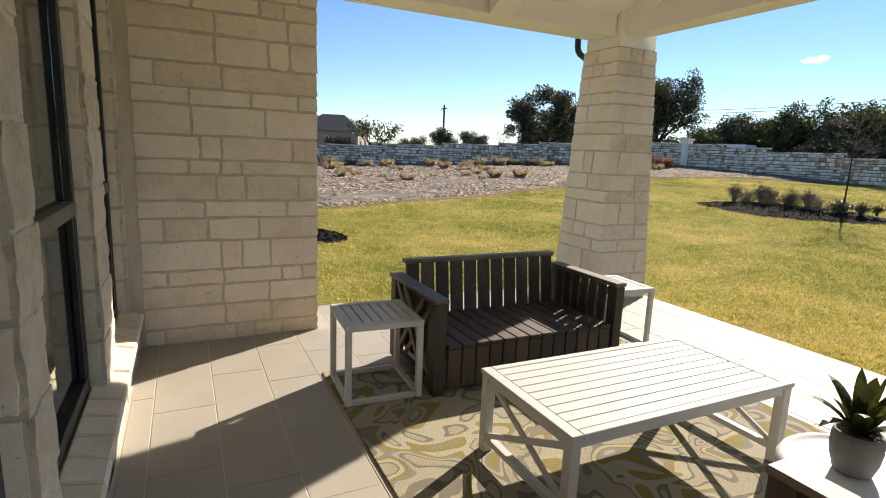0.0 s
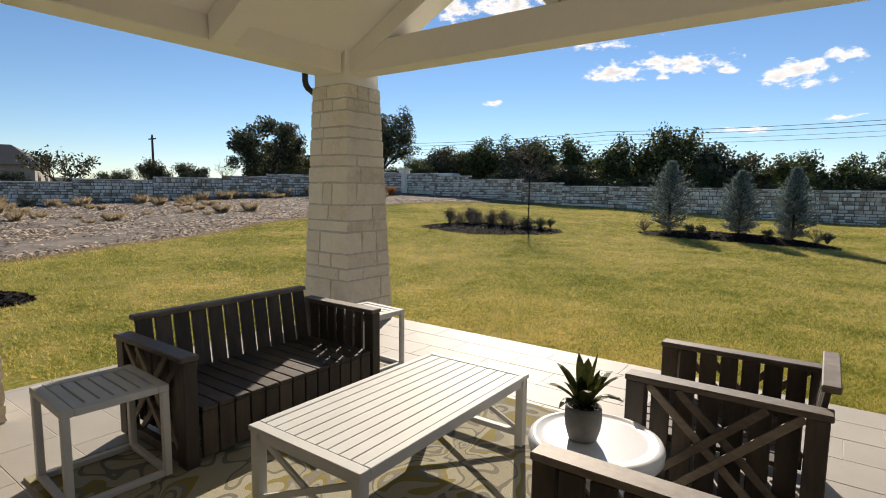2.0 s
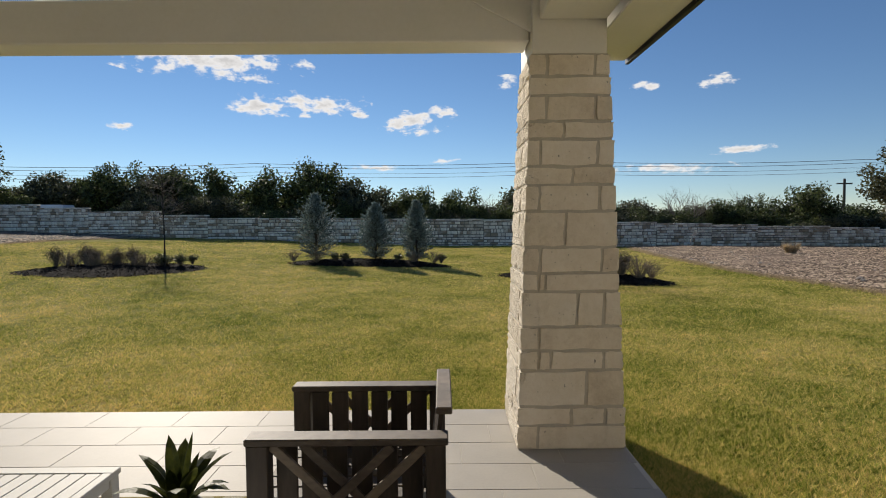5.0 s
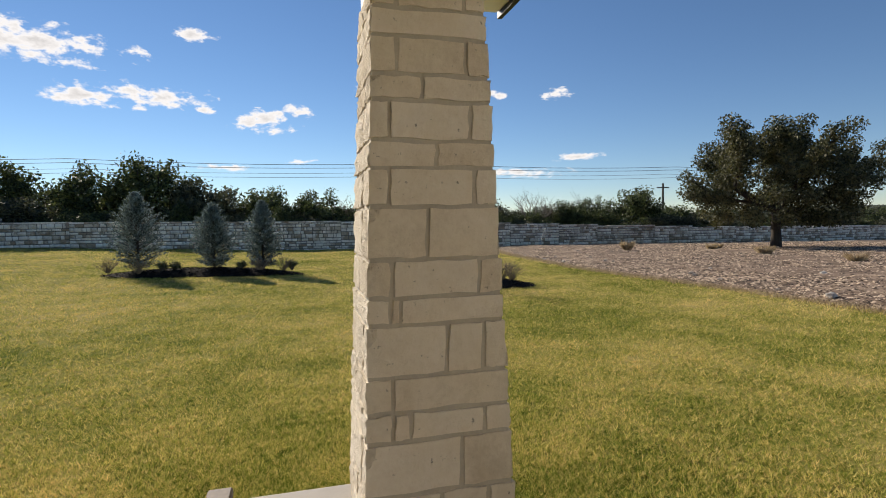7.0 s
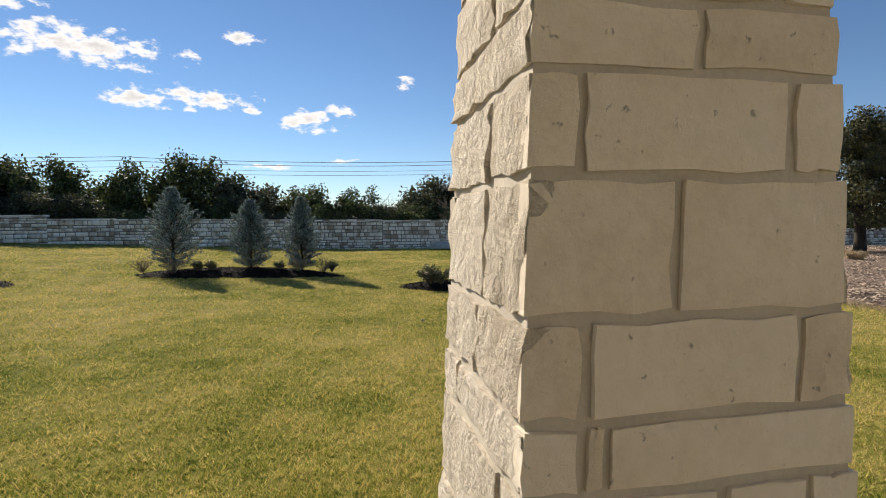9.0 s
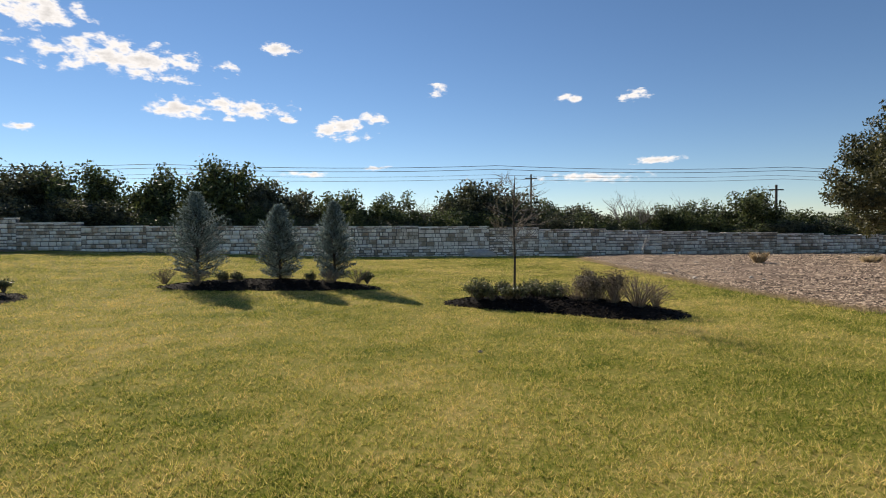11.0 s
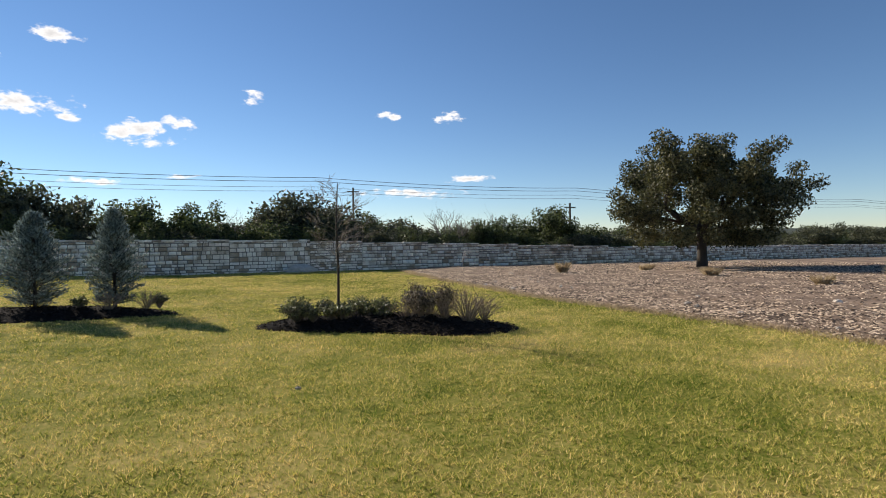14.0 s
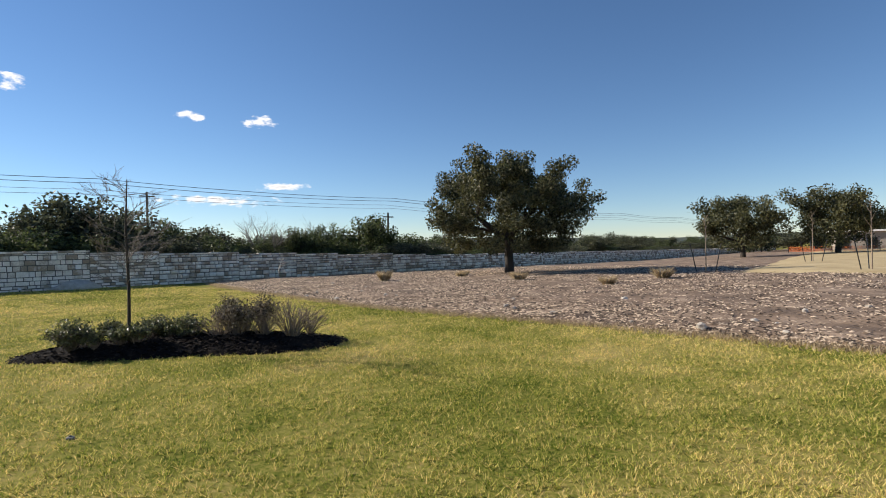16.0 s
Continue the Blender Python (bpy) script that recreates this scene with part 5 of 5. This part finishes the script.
leafy_a = shrub(0.36, 0.55, 1, True, "low green shrub with small glossy leaves", SHRUBLEAF, TWIG, 1500)
leafy_b = shrub(0.30, 0.40, 2, True, "low green shrub with small glossy leaves", SHRUBLEAF, TWIG, 1100)
set_on_bed(leafy_a, 1.78, 11.45, 0, 0.7)
set_on_bed(leafy_b, 2.42, 11.95, 0)
for x, y, t in ((2.32, 11.1, 40), (2.95, 11.75, 80), (3.0, 11.05, 130), (3.38, 11.45, 200), (2.02, 11.2, 250)):
    copy_thing(leafy_b, pose(x, y, bed_height(x, y, 0.6) - 0.01, 0, 0, t))
tall = shrub(0.62, 0.55, 3, True, "upright brownish shrub with thin stems", BROWNLEAF, TWIG, 1500)
set_on_bed(tall, 3.78, 10.75, 0)
copy_thing(tall, pose(4.2, 10.4, bed_height(4.2, 10.4, 0.4), 0, 0, 120))
dry = shrub(0.42, 0.8, 4, False, "dry leafless twiggy shrub", None, TWIG_DRY)
set_on_bed(dry, 3.5, 10.5, 0)
for x, y, t in ((4.05, 10.15, 60), (4.75, 9.95, 100)):
    copy_thing(dry, pose(x, y, bed_height(x, y, 0.6), 0, 0, t))
# shrubs among the conifers
for x, y, t, src in ((-5.75, 15.6, 20, dry), (-4.85, 15.25, 60, dry), (-3.9, 15.5, 10, leafy_b), (-4.25, 15.4, 80, leafy_b), (-2.0, 15.3, 90, leafy_b), (-1.45, 15.1, 30, dry), (-0.75, 15.1, 70, dry), (-0.5, 15.2, 200, leafy_b)):
    copy_thing(src, pose(x, y, bed_height(x, y, 0.6), 0, 0, t))
# shrubs in the far bed
for x, y, t, src in ((-12.3, 13.0, 0, tall), (-11.7, 12.9, 50, dry), (-11.2, 13.1, 90, tall), (-10.6, 13.2, 140, dry), (-10.1, 13.3, 20, tall), (-9.6, 13.0, 60, dry), (-8.8, 13.6, 60, leafy_a), (-8.6, 14.0, 160, leafy_b), (-9.3, 13.7, 100, leafy_b)):
    copy_thing(src, pose(x, y, bed_height(x, y, 0.6), 0, 0, t))
for x, y, t, src, k in ((-12.0, 13.1, 0, dry, 1.2), (-11.5, 13.2, 50, tall, 1.1), (-10.9, 13.0, 90, dry, 1.3), (-10.4, 13.0, 140, tall, 1.0), (-9.8, 12.9, 20, dry, 1.2), (-11.0, 12.7, 60, dry, 1.1), (-9.2, 13.3, 10, leafy_a, 1.2),
                        (3.7, 10.3, 40, tall, 1.1), (4.4, 9.9, 80, dry, 1.4), (3.2, 10.9, 20, leafy_a, 1.1), (2.5, 11.0, 120, leafy_b, 1.2), (1.8, 11.5, 160, leafy_a, 1.2), (2.9, 11.3, 80, leafy_a, 1.1), (4.0, 10.6, 200, dry, 1.3)):
    c = copy_thing(src, pose(x, y, bed_height(x, y, 0.6) - 0.02, 0, 0, t))
    c.scale = (k, k, k)
copy_thing(dry, pose(-9.5, -2.2, bed_height(-9.5, -2.2, 0.5), 0, 0, 30))


def tuft(h, w, seed, material, label, n=220):
    rng = random.Random(seed)
    vs, fs = [], []
    for q in range(n):
        a, r = rng.uniform(0, 6.28), rng.random() * w * 0.25
        b0 = Vector((math.cos(a) * r, math.sin(a) * r, -0.02))
        tip = Vector((math.cos(a) * w * rng.uniform(0.1, 0.55), math.sin(a) * w * rng.uniform(0.1, 0.55), h * rng.uniform(0.5, 1)))
        sd = Vector((-math.sin(a), math.cos(a), 0)) * 0.012
        b = len(vs)
        mid = b0.lerp(tip, 0.55) + Vector((0, 0, h * 0.1))
        vs += [tuple(b0 - sd), tuple(b0 + sd), tuple(mid), tuple(tip)]
        fs += [(b, b + 1, b + 2), (b + 1, b + 3, b + 2)]
    return tagged(arrays("grass_tuft", vs, fs, material), label, "grass tuft", "dry grass tufts")


ta = tuft(0.55, 0.9, 1, DRYGRASS, "dry straw-coloured grass tuft among wood chips")
tb = tuft(0.9, 1.4, 2, RUSTGRASS, "rust-coloured dry grass clump by the wall", 420)
tb.matrix_basis = pose(-29.5, 26.8, mulch_z(-29.5, 26.8, 3) - 0.05)
copy_thing(tb, pose(-28.3, 27.4, mulch_z(-28.3, 27.4, 3) - 0.05, 0, 0, 70))
rng = random.Random(14)
ta.matrix_basis = pose(15.5, 21, mulch_z(15.5, 21, 5))
for q in range(52):
    if q < 46:
        y = rng.uniform(2, 29)
        d = rng.uniform(4, 20)
        x = edge_x(LEFT_EDGE, y) - d
    else:
        y = rng.uniform(8, 28)
        d = rng.uniform(3, 14)
        x = edge_x(RIGHT_EDGE, y) + d
    c = copy_thing(ta, pose(x, y, mulch_z(x, y, d) - 0.03, 0, 0, rng.uniform(0, 360)))
    k = rng.uniform(0.5, 1.3)
    c.scale = (k, k, k * rng.uniform(0.5, 1.0))

for q in range(30):
    s = rng.uniform(1, 30)
    x, y = -29.8 - 0.4406 * s + rng.uniform(1.0, 3.2), 31.2 - 0.8977 * s - rng.uniform(0.5, 1.5)
    c = copy_thing(ta, pose(x, y, mulch_z(x, y, 6) - 0.03, 0, 0, rng.uniform(0, 360)))
    k = rng.uniform(0.8, 1.6)
    c.scale = (k, k, k * rng.uniform(0.7, 1.1))


def fringe(pts, sign, n, y0, y1, seed):
    # longer straw along the lawn's edge
    r = np.random.RandomState(seed)
    vs = []
    for q in range(n):
        y = r.uniform(y0, y1)
        d = r.normal(0.0, 0.16)
        x = edge_x(pts, y) + sign * d
        z = ground_z(x, y)
        hh, w, a = r.uniform(0.03, 0.10), r.uniform(0.004, 0.010), r.uniform(0, 6.28)
        vs += [(x - w * math.cos(a), y - w * math.sin(a), z - 0.01), (x + w * math.cos(a), y + w * math.sin(a), z - 0.01), (x + r.normal(0, 0.05), y + r.normal(0, 0.05), z + hh)]
    return tagged(arrays("edge_grass", vs, np.arange(len(vs)).reshape(-1, 3), DRYGRASS), "straw-coloured longer grass along the lawn edge", "grass", kind="stuff")


fringe(RIGHT_EDGE, 1, 22000, 0.5, 30.5, 8)
fringe(LEFT_EDGE, -1, 22000, -3, 30.5, 9)

# pale stones along the mulch edge
def rock(sx, sy, sz, seed, label="pale limestone lump lying on the wood chips"):
    bm = bmesh.new()
    bmesh.ops.create_icosphere(bm, subdivisions=2, radius=1)
    for v in bm.verts:
        k = 1 + 0.35 * noise.noise(v.co * 1.3 + Vector((seed, 0, 0)))
        v.co = Vector((v.co.x * sx, v.co.y * sy, v.co.z * sz)) * k
    return tagged(finish("rock", bm, ROCK), label, "rock", "loose rocks")


r0 = rock(0.11, 0.08, 0.07, 3)
r0.matrix_basis = pose(9.1, 5.3, mulch_z(9.1, 5.3, 0.8) + 0.02)
for q in range(26):
    y = rng.uniform(2.5, 22)
    d = abs(rng.gauss(0, 2.2)) + 0.15
    x = edge_x(RIGHT_EDGE, y) + d
    c = copy_thing(r0, pose(x, y, mulch_z(x, y, d) + 0.01, 0, 0, rng.uniform(0, 360)))
    k = rng.uniform(0.3, 0.9)
    c.scale = (k, k, k)
big = rock(0.85, 0.4, 0.32, 8, "large pale boulder at the foot of the stone wall")
big.matrix_basis = pose(5.6, 30.3, ground_z(5.6, 30.3) + 0.1)

# ---- boundary wall ----
def wall_run(name, p, q, top_fn, base_fn, seed, label, near):
    """Dry-laid looking stone wall from p to q with a stepped top; near: stretch of it built stone by stone."""
    rng = random.Random(seed)
    p, q = Vector(p), Vector(q)
    d = (q - p).normalized()
    nrm = Vector((d.y, -d.x))
    if nrm.dot(Vector((0, 0)) - p) < 0:
        nrm = -nrm
    L = (q - p).length
    ob = tagged(empty(name), label, kind="structure")
    vs, fs, pieces = [], [], []

    def block(s0, s1, z0, z1, o0, o1, sink):
        b = len(sink[0])
        for o in (o0, o1):
            for s, z in ((s0, z0), (s1, z0), (s1, z1), (s0, z1)):
                w = p + d * s + nrm * o
                sink[0].append((w.x, w.y, z))
        sink[1].extend([(b + i for i in t) for t in ((4, 5, 6, 7), (0, 4, 7, 3), (1, 2, 6, 5), (3, 7, 6, 2), (0, 1, 5, 4), (0, 3, 2, 1))])
    core, rest = ([], []), ([], [])
    s = 0.0
    seg = 3.6
    while s < L:
        e = min(s + seg * rng.uniform(0.8, 1.3), L)
        mid = p + d * (s + e) / 2
        top, base = top_fn((s + e) / 2), base_fn(mid.x, mid.y) - 0.5
        block(s, e, base, top - 0.09, -0.15, 0.13, core)
        cs = s
        while cs < e - 0.01:
            ce = min(cs + rng.uniform(0.4, 0.75), e)
            block(cs + 0.006, ce - 0.006, top - 0.088, top + rng.uniform(-0.008, 0.008), -0.19, 0.19, rest)
            cs = ce
        z = base + 0.35
        while z < top - 0.1:
            hgt = rng.choice((0.14, 0.17, 0.19, 0.22, 0.25))
            z1 = min(z + hgt, top - 0.09)
            if top - 0.09 - z1 < 0.06:
                z1 = top - 0.09
            u = s
            while u < e - 0.01:
                w = rng.uniform(0.16, 0.28) if rng.random() < 0.4 else rng.uniform(0.28, 0.50)
                u1 = min(u + w, e)
                if e - u1 < 0.1:
                    u1 = e
                g = rng.uniform(0.012, 0.022)
                a = (u + g, u1 - g, z + g, z1 - g, 0.10, 0.15 + rng.uniform(0, 0.05))
                if near[0] < u < near[1] and len(pieces) < 290:
                    pieces.append(a)
                else:
                    block(*a, rest)
                u = u1
            z = z1
        s = e
    arrays("wall_core", core[0], [tuple(t) for t in core[1]], WALLJOINT, ob)
    r = arrays("stones", rest[0], [tuple(t) for t in rest[1]], WALLSTONE_REST, ob)
    tagged(r, kind="stuff")
    return ob, pieces, block


def long_top(s):
    x = -29.8 + s
    z = 2.86 - 0.068 * (x + 29.8) if x < -14 else 1.79 - 0.011 * (x + 14) if x < 4 else 1.59 - 0.031 * (x - 4) if x < 30 else 0.78 - 0.010 * (x - 30)
    return max(z, 0.0)


WALL_PIECES = []
wall_long, pcs, blk = wall_run("boundary_wall_north", (-29.8, 31.2), (135, 31.2), long_top, ground_z, 3, "pale dry-stacked limestone boundary wall with a stepped top", (30.5, 42))
WALL_PIECES.append((wall_long, pcs, blk))
wall_run("boundary_wall_west", (-29.8, 31.2), (-51.0, -12.0), lambda s: 2.86 - 0.048 * s if s < 28 else 1.52, ground_z, 4, "pale dry-stacked limestone boundary wall on rising ground", (0, 0))
pil = tagged(empty("wall_pillar", (-29.8, 31.1, 0.8)), "square limestone pillar with a flat cap at the wall corner", "pillar")
part("shaft", boxed(-0.35, 0.35, -0.35, 0.35, -0.3, 2.2, 0.02), WALLSTONE, pil)
part("cap", boxed(-0.45, 0.45, -0.45, 0.45, 2.2, 2.34, 0.03), STONE, pil)

# pop-up sprinkler in the lawn
head = tagged(empty("sprinkler_head", (1.0, 7.43, ground_z(1.0, 7.43) + lumps(1.0, 7.43))), "small dark plastic sprinkler head set in the lawn", "sprinkler")
part("cap", lathe([(0.028, -0.02), (0.032, 0.008), (0.030, 0.016), (0.018, 0.02)], 20), POTGREY, head)
part("nozzle", lathe([(0.010, 0.0205), (0.010, 0.026), (0.007, 0.028)], 14), FRAMEBLACK, head)

# bleached dead branch standing among the wood chips
sr = random.Random(41)
snag_paths = [[(Vector((0, 0, -0.1)), 0.05), (Vector((0.1, 0, 0.5)), 0.035), (Vector((0.3, 0.05, 1.0)), 0.015)]]
for q in range(12):
    t0 = sr.uniform(0.25, 0.95)
    p0 = Vector((0.3 * t0, 0.05 * t0, t0))
    p1 = p0 + Vector((sr.uniform(-0.2, 0.55), sr.uniform(-0.4, 0.4), sr.uniform(0.1, 0.4)))
    snag_paths.append([(p0, 0.015), (p0.lerp(p1, 0.5) + Vector((0, 0, 0.04)), 0.01), (p1, 0.004)])
v, f = tube_arrays(snag_paths, 5)
snag = tagged(arrays("dead_branch", v, f, ROCK), "bleached dead branch standing among the wood chips", "branch")
snag.matrix_basis = pose(14.7, 29.2, mulch_z(14.7, 29.2, 3) - 0.02)

# small lights at the wall's foot
lamp = tagged(empty("ground_light"), "small pale ground spotlight at the foot of the wall", "light", "wall ground lights")
part("stake", boxed(-0.02, 0.02, -0.02, 0.02, -0.05, 0.08, 0.003), TRIM_DARK, lamp)
part("head", boxed(-0.06, 0.06, -0.05, 0.05, 0.08, 0.17, 0.012), CERAMIC, lamp)
xs = [-12.5, -10.2, -7.0, -3.6, -1.2, 1.4, 3.7, 6.3, 9.0]
lamp.matrix_basis = pose(xs[0], 30.7, ground_z(xs[0], 30.7))
for x in xs[1:]:
    copy_thing(lamp, pose(x, 30.7, ground_z(x, 30.7)))

# ---- gutter pipe behind the far column ----
spout = tagged(empty("downspout", (-5.13, 0.33, -0.1)), "black metal downspout with a curved elbow behind a column", "downspout")
for name, pts in (("elbow", [(-0.215, 2.74), (-0.215, 2.66), (-0.205, 2.62), (-0.175, 2.585), (-0.13, 2.565), (-0.06, 2.535), (-0.02, 2.51), (0.0, 2.46)]), ("pipe", [(0.0, 2.46), (0.0, 1.2), (0.0, 0.0)])):
    v, f = tube_arrays([[(Vector((0, y, z)), 0.032) for y, z in pts]], 10)
    arrays(name, v, f, FRAMEBLACK, spout, True)

# ---- far things ----
def cable(name, pts, r):
    v, f = tube_arrays([[(Vector(p), r) for p in pts]], 5)
    return tagged(arrays(name, v, f, WIRE), "thin dark overhead power cable", "cable", "power cables")


for z0, y, r in ((8.15, 60, 0.028), (7.75, 60, 0.028), (6.75, 60.4, 0.02), (7.35, 62, 0.018)):
    pts = []
    for k in range(9):
        xa, xb = -95 + k * 36.2, -95 + (k + 1) * 36.2
        for q in range(8):
            t = q / 8
            pts.append((xa + (xb - xa) * t, y, z0 - 0.35 * (1 - (2 * t - 1) ** 2) + 0.35))
    cable("power_cable", pts, r)


def pole(x, y, h):
    ob = tagged(empty("utility_pole", (x, y, ground_z(x, y))), "wooden utility pole with a crossarm behind the trees", "pole", "utility poles")
    part("shaft", lathe([(0.14, 0), (0.10, h)], 10), POLEWOOD, ob)
    part("crossarm", boxed(-0.7, 0.7, -0.06, 0.06, h - 0.5, h - 0.38, 0.01), POLEWOOD, ob)
    return ob


pole(17.6, 60, 7.9)
pole(-58, 24, 5.6)
pole(36, 30.0 + 15, 5.8)


def far_house(x, y, z, turn):
    ob = tagged(empty("far_house", (x, y, z), turn), "two-storey stone house with a dark hipped roof beyond the wall", "house")
    part("wall", boxed(-4, 4, -3.5, 3.5, -1.5, 4.0, 0.0), STUCCO, ob)
    bm = bmesh.new()
    base = [bm.verts.new(p) for p in ((-4.6, -4.1, 4.0), (4.6, -4.1, 4.0), (4.6, 4.1, 4.0), (-4.6, 4.1, 4.0))]
    a, b = bm.verts.new((-1.4, 0, 6.2)), bm.verts.new((1.4, 0, 6.2))
    for f in ((base[0], base[1], b, a), (base[2], base[3], a, b), (base[1], base[2], b), (base[3], base[0], a), tuple(reversed(base))):
        bm.faces.new(f)
    part("roof", bm, SHINGLE, ob)
    for wx in (-2.2, 0.4, 2.6):
        w = part("window", boxed(wx - 0.5, wx + 0.5, -3.56, -3.45, 1.9, 3.3, 0.02), DARKGLASS, ob)
        part("window_frame", boxed(wx - 0.6, wx + 0.6, -3.53, -3.46, 1.8, 1.89, 0.0), PAINT, w)
    for wy in (-1.8, 1.6):
        part("window", boxed(3.95, 4.06, wy - 0.5, wy + 0.5, 1.9, 3.3, 0.02), DARKGLASS, ob)
    return ob


far_house(-72, 14.5, -0.6, 62)


def pickup(x, y, z, turn):
    ob = tagged(empty("white_car", (x, y, z), turn), "white sport utility vehicle parked behind the wall", "car")
    part("body", boxed(-2.3, 2.3, -0.9, 0.9, 0.35, 1.0, 0.1), CARWHITE, ob)
    bm = boxed(-1.9, 1.1, -0.82, 0.82, 1.0, 1.72, 0.08)
    for v in bm.verts:
        if v.co.z > 1.5:
            v.co.x = v.co.x * 0.86 - 0.1
            v.co.y *= 0.88
    part("cabin", bm, CARWHITE, ob)
    for s in (-1, 1):
        part("side_window", boxed(-1.5, 0.75, s * 0.77 - 0.03, s * 0.77 + 0.03, 1.12, 1.5, 0.02), DARKGLASS, ob)
        for wx in (-1.45, 1.45):
            bm = lathe([(0.30, -0.1), (0.36, -0.08), (0.36, 0.08), (0.30, 0.1)], 18)
            bmesh.ops.transform(bm, matrix=pose(wx, s * 0.86, 0.36, 90, 0, 0), verts=bm.verts)
            part("wheel", bm, RUBBER, ob)
    part("windscreen", boxed(0.86, 0.93, -0.66, 0.66, 1.1, 1.52, 0.02), DARKGLASS, ob)
    return ob


pickup(-27.6, 34.3, 1.1, 4)

# staked young trees, sign and mesh fence on the straw side
def staked(x, y, h, seed):
    z = ground_z(x, y) + 0.2
    ob = tagged(empty("staked_sapling", (x, y, z)), "thin staked sapling held by dark metal posts", "tree", "staked saplings")
    v, f = tube_arrays([[(Vector((0, 0, -0.1)), 0.03), (Vector((0.03, 0, h * 0.5)), 0.022), (Vector((0, 0, h)), 0.008)]] +
                       [[(Vector((0, 0, h * t)), 0.01), (Vector((0.25 * math.cos(a), 0.25 * math.sin(a), h * t + 0.45)), 0.004)] for t, a in ((0.5, 0), (0.6, 2), (0.7, 4), (0.8, 1), (0.85, 3), (0.9, 5))], 5)
    arrays("trunk", v, f, TWIG_DRY, ob)
    for a in (0.3, 2.4, 4.5):
        c, s = math.cos(a), math.sin(a)
        v, f = tube_arrays([[(Vector((c * 0.45, s * 0.45, -0.1)), 0.022), (Vector((c * 0.75, s * 0.75, 1.25)), 0.022)]], 5)
        arrays("post", v, f, TRIM_DARK, ob)
    return ob


staked(26.5, 10.8, 2.6, 1)
staked(38, 8.5, 3.0, 2)
staked(27.5, 4.8, 2.8, 3)
sign = tagged(empty("road_sign", (66, 37, -0.4)), "yellow diamond road sign behind the wall", "sign")
part("post", lathe([(0.03, 0), (0.03, 1.2)], 8), TRIM_DARK, sign)
part("plate", boxed(-0.42, 0.42, -0.01, 0.01, -0.42, 0.42, 0.0, pose(0, -0.05, 1.5, 0, 45, 0)), YELLOW, sign)
part("mark", boxed(-0.06, 0.06, -0.075, -0.062, 1.3, 1.65, 0.0), TRIM_DARK, sign)
fence = tagged(empty("safety_fence", (70, 4, ground_z(70, 4))), "orange plastic mesh safety fence at the building site", "fence")
for k in range(7):
    part("post", boxed(-0.03, 0.03, -12 + k * 4 - 0.03, -12 + k * 4 + 0.03, 0, 0.75, 0.0), TRIM_DARK, fence)
for k in range(9):
    part("strand", boxed(-0.012, 0.012, -12, 12, 0.10 + k * 0.065, 0.125 + k * 0.065, 0.0), ORANGE, fence)
for x, y, w, h in ((93, 12, 6, 3.2), (96, 2, 12, 4.4)):
    b = tagged(empty("site_building", (x, y, -1.0), 12), "pale unfinished low building on the far site", "house", "site buildings")
    part("wall", boxed(-3, 3, -w / 2, w / 2, 0, h, 0.0), STUCCO, b)
    bm = boxed(-3.5, 3.5, -w / 2 - 0.5, w / 2 + 0.5, h, h + 0.25, 0.0)
    part("roof", bm, PAINT, b)
    for k in range(3):
        part("window", boxed(-3.06, -2.95, -w / 2 + 1.5 + k * 3, -w / 2 + 2.7 + k * 3, 1.0, 2.4, 0.0), DARKGLASS, b)

# far ridge
hv, hf = [], []
n = 80
for i in range(n + 1):
    a = radians(-30 + 230 * i / n - 90 + 25)
    h = 10 + 26 * max(0, noise.noise((i * 0.13, 2.0, 0)) + 0.35) + 3 * noise.noise((i * 0.9, 5.0, 0))
    x, y = 1700 * math.cos(a + 0.6), 1700 * math.sin(a + 0.6)
    hv += [(x, y, -6), (x * 1.02, y * 1.02, h), (x * 1.25, y * 1.25, -6)]
for i in range(n):
    b = i * 3
    hf += [(b, b + 3, b + 4, b + 1), (b + 1, b + 4, b + 5, b + 2)]
tagged(arrays("backdrop", hv, hf, HILL, None, True), "low wooded hills on the horizon", kind="structure")

# ---- stones of walls and columns ----
for parent, P, a, b, z0, z1, out, amp, seed in STONES:
    if b - a < 0.02:
        continue
    s = new("stone", stone_mesh(P, a, b, z0, z1, out, amp, random.Random(seed)))
    s.parent = parent
for parent, pieces, blk in WALL_PIECES:
    for a in pieces:
        sink = ([], [])
        blk(*a, sink)
        me = bpy.data.meshes.new("stone")
        me.from_pydata(sink[0], [], [tuple(t) for t in sink[1]])
        me.materials.append(WALLSTONE)
        s = new("stone", me)
        s.parent = parent
